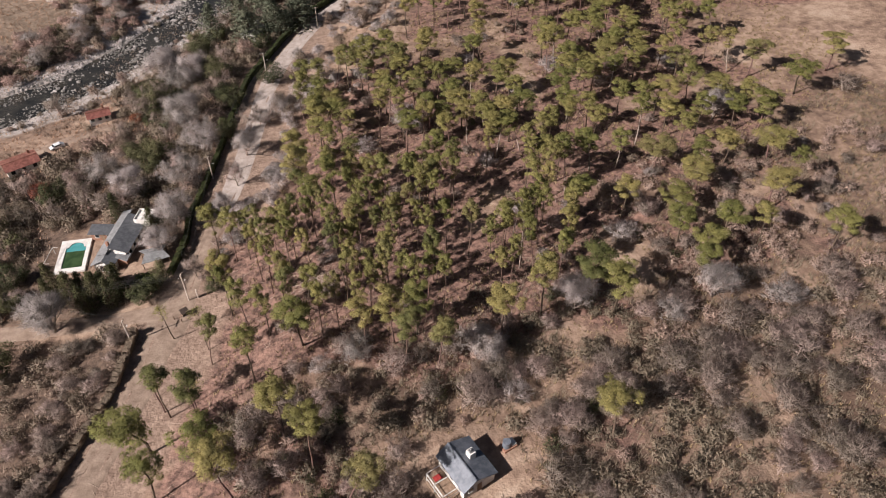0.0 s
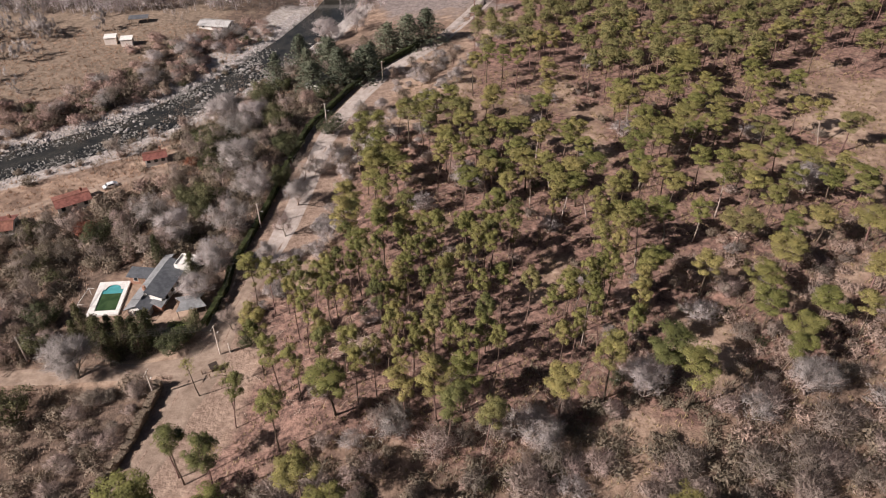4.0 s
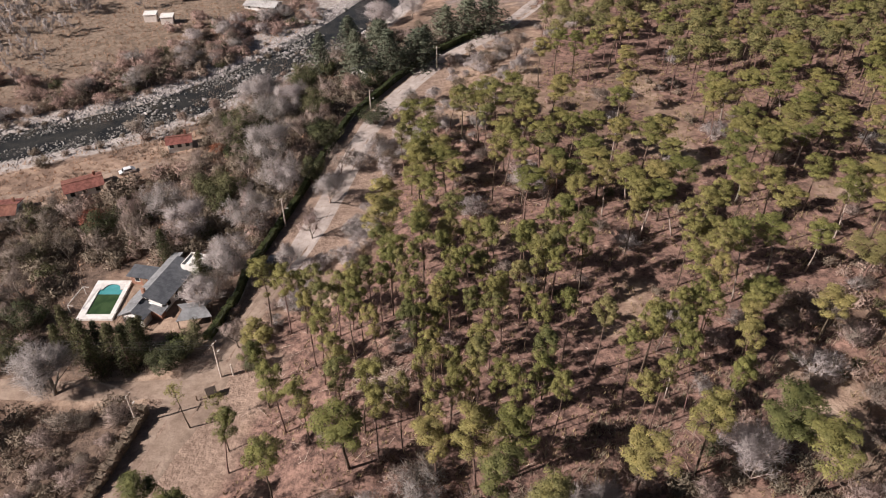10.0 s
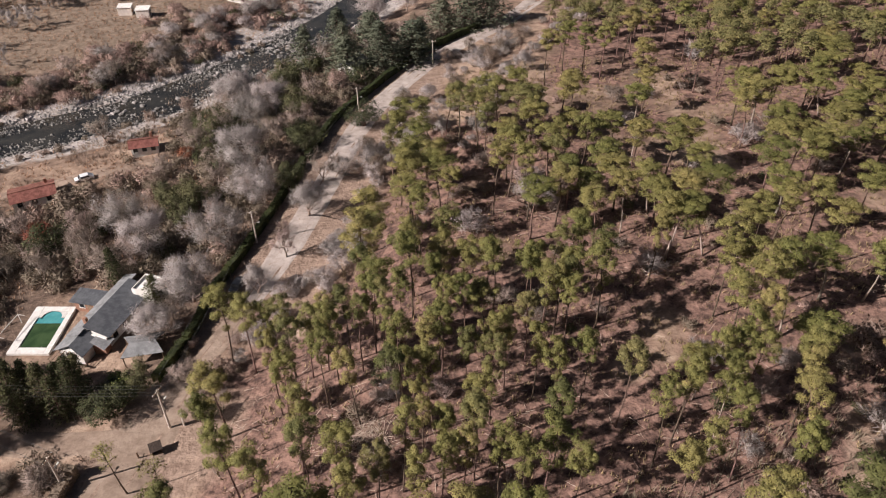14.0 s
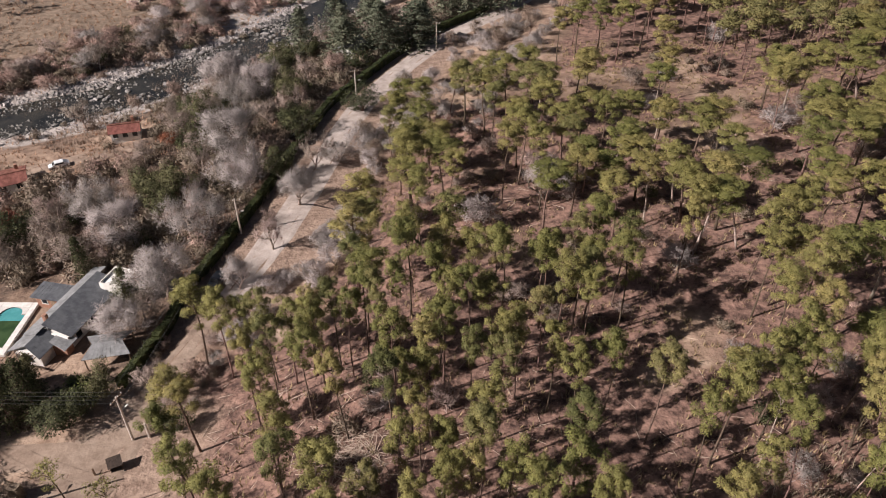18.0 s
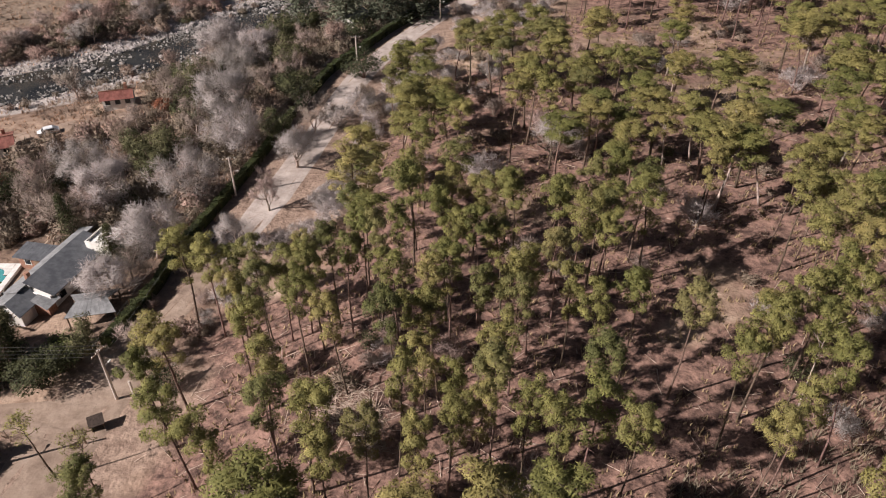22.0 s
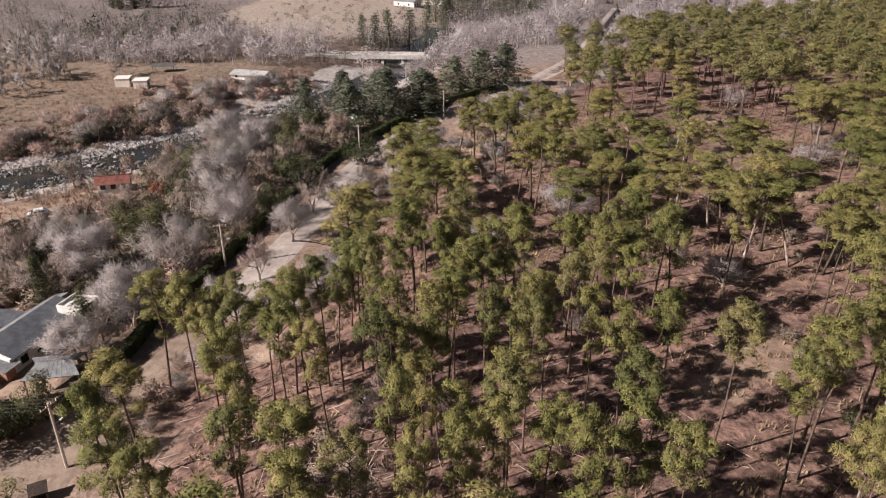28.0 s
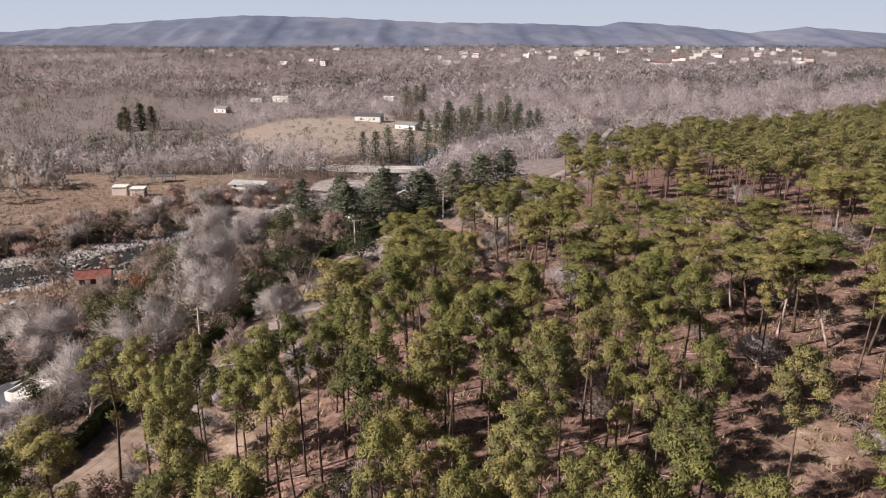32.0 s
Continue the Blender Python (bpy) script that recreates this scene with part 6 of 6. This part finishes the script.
# parked cars
def car(x, y, turn, mat, label):
    ob = thing("car", x, y, turn, label, "car", "parked cars")
    bm = bmesh.new()
    prof = [(-2.0, 0.35), (-2.05, 0.75), (-1.3, 0.9), (-0.75, 1.42), (0.95, 1.45), (1.75, 0.95), (2.05, 0.8), (2.05, 0.35)]
    a = [bm.verts.new((p, -0.82 + (0.14 if q > 1.2 else 0), q)) for p, q in prof]
    b = [bm.verts.new((p, 0.82 - (0.14 if q > 1.2 else 0), q)) for p, q in prof]
    bm.faces.new(a)
    bm.faces.new(b[::-1])
    for k in range(8):
        bm.faces.new((a[k], b[k], b[(k + 1) % 8], a[(k + 1) % 8]))
    bmesh.ops.recalc_face_normals(bm, faces=bm.faces)
    part("body", bm, mat, ob)
    part("windscreen", slab(((-1.24, -0.66, 0.95), (-1.24, 0.66, 0.95), (-0.8, 0.6, 1.40), (-0.8, -0.6, 1.40)), -0.02), M_GLASS, ob)
    for s in (-1, 1):
        part("side_window", boxes((-0.7, 1.1, s * 0.78 - 0.02, s * 0.78 + 0.02, 0.98, 1.3)), M_GLASS, ob)
    for px in (-1.3, 1.3):
        for s in (-1, 1):
            bm = bmesh.new()
            bmesh.ops.create_cone(bm, cap_ends=True, segments=16, radius1=0.33, radius2=0.33, depth=0.2, matrix=Matrix.Translation((px, s * 0.76, 0.33)) @ Matrix.Rotation(radians(90), 4, "X"))
            wheel = part("wheel", bm, M_TYRE, ob)
            bm = bmesh.new()
            bmesh.ops.create_cone(bm, cap_ends=True, segments=12, radius1=0.2, radius2=0.2, depth=0.03, matrix=Matrix.Translation((px, s * 0.87, 0.33)) @ Matrix.Rotation(radians(90), 4, "X"))
            part("rim", bm, M_STEEL, wheel)
    for s in (-0.55, 0.55):
        part("headlight", boxes((-2.1, -2.04, s - 0.15, s + 0.15, 0.6, 0.74)), M_FRAME, ob)


car(-32.4, 127.8, 72, M_GREYROOF, "dark blue-grey car parked beside the clipped hedge")
car(-77.0, 171.5, 30, M_CARWHITE, "white car parked behind the red-roofed house")
for k in range(4):
    car(-60.0 + 6.0 * k, 341.0 - 0.3 * k, 4, M_CARWHITE if k % 2 else M_STEEL, "pale car parked beside the bridge approach")

# ---- the valley beyond: woods, houses, mountains ----


def many(name, mat, label, spots, seed, count, blade, category="woodland"):
    """Far woods: clumps of coarse leaves or twigs, joined into one object."""
    rr = np.random.default_rng(seed)
    pts = np.array(spots)
    n = len(pts)
    c = np.repeat(pts[:, :3], count, 0)
    size = np.repeat(pts[:, 3], count)
    tall = np.repeat(pts[:, 4], count)
    d = rr.normal(size=(n * count, 3))
    d /= np.linalg.norm(d, axis=1)[:, None]
    lump = 1 + 0.25 * np.sin(d[:, 0] * 5 + c[:, 0]) * np.cos(d[:, 1] * 4 + c[:, 1])
    rad = rr.uniform(0.55, 1.0, n * count) * lump
    p = c + d * (size * rad)[:, None] * [1, 1, 0]
    p[:, 2] = c[:, 2] + tall * (0.52 + 0.46 * d[:, 2] * rad)
    way = d + rr.normal(size=d.shape) * 0.5 + [0, 0, 0.35]
    way /= np.linalg.norm(way, axis=1)[:, None]
    side = np.cross(way, rr.normal(size=d.shape))
    side /= np.linalg.norm(side, axis=1)[:, None] + 1e-9
    l = (size * blade * rr.uniform(0.6, 1.3, n * count))[:, None]
    shade = d * 0.75 + [0, 0, 0.35] + rr.normal(size=d.shape) * 0.12
    shade /= np.linalg.norm(shade, axis=1)[:, None]
    side *= np.where((np.cross(side, way) * shade).sum(1) < 0, -1.0, 1.0)[:, None]
    tri = np.stack([p - side * l * 0.16, p + side * l * 0.16, p + way * l], 1).reshape(-1, 3)
    shade = np.concatenate([np.repeat(shade, 3, 0), np.tile([[0.0, -1.0, 0.0]], (3 * n, 1))])
    foot = np.stack([pts[:, :3] + [-0.16, 0, -0.5], pts[:, :3] + [0.16, 0.1, -0.5], pts[:, :3] + np.stack([0 * pts[:, 4], 0 * pts[:, 4], pts[:, 4] * 0.6], 1)], 1).reshape(-1, 3)
    tri = np.concatenate([tri, foot])
    me = bpy.data.meshes.new(name)
    me.vertices.add(len(tri))
    me.vertices.foreach_set("co", tri.ravel())
    me.loops.add(len(tri))
    me.loops.foreach_set("vertex_index", np.arange(len(tri)))
    me.polygons.add(len(tri) // 3)
    me.polygons.foreach_set("loop_start", np.arange(0, len(tri), 3))
    me.update(calc_edges=True)
    me.polygons.foreach_set("use_smooth", [True] * (len(tri) // 3))
    me.normals_split_custom_set_from_vertices(shade.tolist())
    me.materials.append(mat)
    return tagged(new(name, me), label, category, kind="stuff")


def wood_spots(seed, count, y0, y1, keep, size, tall):
    rr = np.random.default_rng(seed)
    out = []
    while len(out) < count:
        y = y0 * (y1 / y0) ** rr.random(600)
        x = rr.uniform(-0.72, 0.72, 600) * y
        ok = keep(x, y, rr)
        z = land(x, y)
        s = rr.uniform(*size, 600)
        h = rr.uniform(*tall, 600)
        out += [row for row, o in zip(np.stack([x, y, z, s, h], 1).tolist(), ok) if o]
    return out[:count]


def wooded(x, y, rr):
    field = (y < 315) & (x < -30)
    meadow = (np.hypot((x + 55) / 1.1, (y - 460) / 1.7) < 54 + 8 * hump(x, y, 14, 3)) | (np.hypot(x + 20, (y - 480) / 1.2) < 34)
    hill = (x > 20 + 0.1 * (y - 200)) & (y < 320 + 0.15 * x)
    town = (y > 1150) & (y < 2100) & (x > 0.02 * y) & (x < 0.5 * y) & (hump(x, y, 70, 8) < -0.15)
    return ~field & ~meadow & ~hill & ((river_gap(x, y) > 9) | (y > 430)) & ((np.abs(x - road_x(y)) > 7) | (y > 430)) & ~town & (hump(x, y, 60, 3) + 0.5 * hump(x, y, 23, 1) > -0.55 + 0.3 * rr.random(len(x)))


# the grey twigs are paled here: haze over the valley is painted into the colour
M_FARTWIG = leafy("haze_paled_grey_woods", [(0.35, (0.39, 0.342, 0.338)), (0.65, (0.57, 0.508, 0.504))], 0.03, 0.2, 0.3, 0.1)
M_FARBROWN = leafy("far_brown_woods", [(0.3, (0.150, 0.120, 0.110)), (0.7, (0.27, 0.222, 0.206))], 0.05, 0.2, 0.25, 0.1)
M_FARGREEN = leafy("far_evergreens", [(0.3, (0.035, 0.045, 0.03)), (0.7, (0.085, 0.095, 0.06))], 0.05, 0.2, 0.1, 0.25)
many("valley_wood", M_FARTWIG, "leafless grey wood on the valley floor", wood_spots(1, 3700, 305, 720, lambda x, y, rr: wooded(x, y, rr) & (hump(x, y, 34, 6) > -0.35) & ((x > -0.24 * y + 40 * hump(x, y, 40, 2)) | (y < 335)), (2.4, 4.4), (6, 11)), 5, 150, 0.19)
many("valley_wood_brown", M_FARBROWN, "brown leafless thickets on the valley floor", wood_spots(2, 3000, 305, 760, wooded, (2.0, 4.2), (3.5, 7.5)), 6, 60, 0.24)
many("valley_evergreens", M_FARGREEN, "dark evergreen trees along the valley floor", wood_spots(3, 560, 312, 760, lambda x, y, rr: wooded(x, y, rr) & (hump(x, y, 90, 5) > 0.1), (2.0, 4.0), (6, 12)), 7, 60, 0.34)
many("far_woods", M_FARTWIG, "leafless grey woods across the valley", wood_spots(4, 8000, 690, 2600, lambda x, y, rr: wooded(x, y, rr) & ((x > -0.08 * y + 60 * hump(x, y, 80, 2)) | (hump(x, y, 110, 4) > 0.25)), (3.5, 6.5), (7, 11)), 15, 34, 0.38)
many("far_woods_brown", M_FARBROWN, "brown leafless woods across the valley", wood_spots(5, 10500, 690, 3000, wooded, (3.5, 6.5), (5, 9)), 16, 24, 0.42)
many("far_woods_green", M_FARGREEN, "dark evergreen trees scattered through the valley", wood_spots(6, 3400, 740, 3400, lambda x, y, rr: wooded(x, y, rr) & (hump(x, y, 170, 5) > 0.15 - 0.5 * (y > 1500)), (3.0, 6.0), (7, 12)), 17, 22, 0.5)
many("hillside_evergreens", M_FARGREEN, "dark evergreen grove below the distant town", wood_spots(9, 420, 520, 900, lambda x, y, rr: (x > 0.3 * y) & (x < 0.62 * y) & (hump(x, y, 40, 2) > -0.1), (2.4, 4.4), (8, 15)), 18, 60, 0.3)
many("ridge_evergreens", M_FARGREEN, "dark evergreen trees along the distant ridge", wood_spots(10, 900, 1900, 2900, lambda x, y, rr: hump(x, y, 120, 7) > -0.2, (4, 8), (8, 14)), 19, 20, 0.45)
many("meadow_bushes", M_FARBROWN, "low bushes dotted over the far meadow", wood_spots(7, 160, 380, 560, lambda x, y, rr: (np.hypot((x + 55) / 1.1, (y - 460) / 1.7) < 60), (0.8, 1.8), (1.2, 2.6)), 8, 30, 0.6)

# tall slim poplars and cypresses that stand out of the woods
poplar = tree_thing("poplar_tree", *bare_meshes(81, 900, M_TWIG, 15.0, 2.2), "tall leafless poplar above the far woods", "tree", "far poplars")
cypress = tree_thing("cypress_tree", *cedar_meshes(82, M_DARKLEAF, 1100, 11.0, 1.7, -0.1, 0.6), "slim dark cypress standing alone", "tree", "far cypresses")
r = random.Random(77)
for x, y, s in ((-175, 455, 1.5), (-168, 458, 1.7), (-163, 462, 1.5), (-181, 460, 1.1), (-108, 342, 1.0), (4, 470, 1.3), (14, 480, 1.2), (24, 474, 1.4), (33, 478, 1.2), (44, 470, 1.3), (-12, 505, 1.2)):
    place_tree(cypress, x, y, s * (1.5 if s > 1.05 else 0.7), s * 0.85, r)
for x, y in ((-95, 318), (-88, 322), (-80, 330), (-72, 326), (-60, 322), (-100, 335), (-84, 300), (-77, 297), (-79, 292), (-62, 288), (20, 330), (28, 338), (36, 334), (42, 345), (50, 340), (58, 350), (66, 346), (74, 352)):
    place_tree(poplar, x, y, r.uniform(0.9, 1.5), r.uniform(0.55, 0.9), r)
drop_protos([poplar, cypress])


conifer = tree_thing("conifer_tree", *cedar_meshes(83, M_CEDAR, 1500, 13.0, 4.2, 0.1, 0.6), "dark conifer in a clump beyond the bridge", "tree", "far conifers")
for x, y, s in ((5, 444, 1.2), (12, 452, 1.0), (21, 462, 1.3), (31, 441, 1.1), (38, 426, 1.1), (43, 404, 0.9), (-2, 436, 0.9), (16, 436, 1.0), (27, 452, 0.9), (36, 446, 1.2), (-27, 354, 0.8), (-21, 362, 0.9), (-33, 360, 0.7), (-13, 368, 0.9), (-6, 380, 1.0), (2, 395, 0.9), (-26, 612, 1.0), (-14, 629, 1.1), (-20, 622, 1.0), (52, 428, 0.8)):
    place_tree(conifer, x, y, s * r.uniform(1.25, 1.6), s * 1.45, r)
drop_protos([conifer])


# far houses
def plain_house(x, y, turn, w, l, h, roof, wall, label, windows=2):
    ob = thing("house", x, y, turn, label, "house", "far houses", z=at_ground(x, y))
    gable(ob, w, l, h, 1.2 if roof is not M_WHITE else 0.35, roof, wall, 0, 0.4, 2.5, windows=windows)


for x, y, turn, w, l, h, roof, wall, label in (
    (-46, 521, 80, 9, 17, 3.4, M_GREYROOF, M_WHITE, "long low white house on the far meadow"),
    (-19, 485, 60, 8, 14, 3.2, M_PALEROOF, M_WHITE, "white house with a pale roof by the far meadow"),
    (-4, 500, 85, 6, 12, 2.8, M_PALEROOF, M_CREAM, "low cream outbuilding by the far meadow"),
    (-134, 668, 75, 8, 14, 4.5, M_WHITE, M_WHITE, "white flat-roofed house on the far hillside"),
    (-157, 575, 70, 7, 10, 3.4, M_PALEROOF, M_CREAM, "cream cottage at the foot of the far hill"),
    (-156, 672, 85, 7, 10, 4.0, M_GREYROOF, M_CREAM, "grey-roofed house on the far hillside"),
    (81, 438, 20, 8, 11, 3.6, M_TILE, M_CREAM, "orange-tiled house among far trees"),
    (-45, 693, 70, 6, 9, 3.0, M_WHITE, M_WHITE, "small white house in the far woods"),
    (60, 420, 70, 6, 9, 3.0, M_PALEROOF, M_WHITE, "white cottage behind the pine hill"),
    (10, 372, 80, 6, 10, 3.0, M_PALEROOF, M_WHITE, "pale cottage beyond the bridge"),
):
    plain_house(x, y, turn, w, l, h, roof, wall, label)
r = random.Random(91)
for k in range(100):
    y = r.uniform(1150, 2100)
    x = y * r.uniform(0.0, 0.52) if k < 86 else y * r.uniform(-0.3, 0.0)
    plain_house(x, y, r.uniform(50, 100), r.uniform(7, 12), r.uniform(8, 15), r.uniform(4, 7.5), r.choice((M_WHITE, M_TILE, M_PALEROOF)), r.choice((M_WHITE, M_CREAM, M_WHITE)), "pale house of the distant town", 0)

# mountain range on the horizon; the distance haze is painted into its blue colour
M_RANGE = material("haze_blue_range", [(0.3, (0.108, 0.124, 0.178)), (0.5, (0.145, 0.160, 0.212)), (0.7, (0.195, 0.202, 0.240))], 0.004, 1.0, bump=3.0, bump_scale=0.008, lump=0.5, lump_scale=0.0011, spec=0.0)


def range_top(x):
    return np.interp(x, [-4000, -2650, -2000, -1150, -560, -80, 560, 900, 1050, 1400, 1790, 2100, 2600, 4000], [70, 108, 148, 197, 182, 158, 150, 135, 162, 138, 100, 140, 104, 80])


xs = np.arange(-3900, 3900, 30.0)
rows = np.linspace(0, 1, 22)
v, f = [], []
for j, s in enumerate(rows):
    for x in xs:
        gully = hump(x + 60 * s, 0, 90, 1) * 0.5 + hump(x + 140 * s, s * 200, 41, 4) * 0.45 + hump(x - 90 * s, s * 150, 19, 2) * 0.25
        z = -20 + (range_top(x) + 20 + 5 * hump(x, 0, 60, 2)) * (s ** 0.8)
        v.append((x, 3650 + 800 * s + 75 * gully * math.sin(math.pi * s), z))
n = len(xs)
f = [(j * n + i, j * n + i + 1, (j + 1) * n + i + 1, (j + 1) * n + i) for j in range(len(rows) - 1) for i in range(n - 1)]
tagged(new("backdrop", mesh_of("backdrop", v, f, M_RANGE, soft=True)), "mountain range on the horizon with blue haze painted in", "mountains", kind="structure")

# pale winter sky behind the range
M_HAZE = bpy.data.materials.new("pale_sky")
M_HAZE.use_nodes = True
n, l = M_HAZE.node_tree.nodes, M_HAZE.node_tree.links
n.remove(n["Principled BSDF"])
glow, tc, sep, ramp = n.new("ShaderNodeEmission"), n.new("ShaderNodeTexCoord"), n.new("ShaderNodeSeparateXYZ"), n.new("ShaderNodeValToRGB")
ramp.color_ramp.elements[0].color, ramp.color_ramp.elements[1].color = (0.55, 0.59, 0.63, 1), (0.47, 0.54, 0.63, 1)
ramp.color_ramp.elements[0].position, ramp.color_ramp.elements[1].position = 0.1, 0.6
l.new(tc.outputs["Generated"], sep.inputs[0])
l.new(sep.outputs["Z"], ramp.inputs["Fac"])
l.new(ramp.outputs["Color"], glow.inputs["Color"])
glow.inputs["Strength"].default_value = 0.68
l.new(glow.outputs[0], n["Material Output"].inputs["Surface"])
v = [(x, 4650 - abs(x) * 0.12, z) for z in (-60, 640) for x in np.linspace(-3900, 3900, 14)]
f = [(i, i + 1, i + 15, i + 14) for i in range(13)]
tagged(new("backdrop", mesh_of("backdrop", v, f, M_HAZE, soft=True)), "pale hazy winter sky above the mountains", "sky", kind="structure")
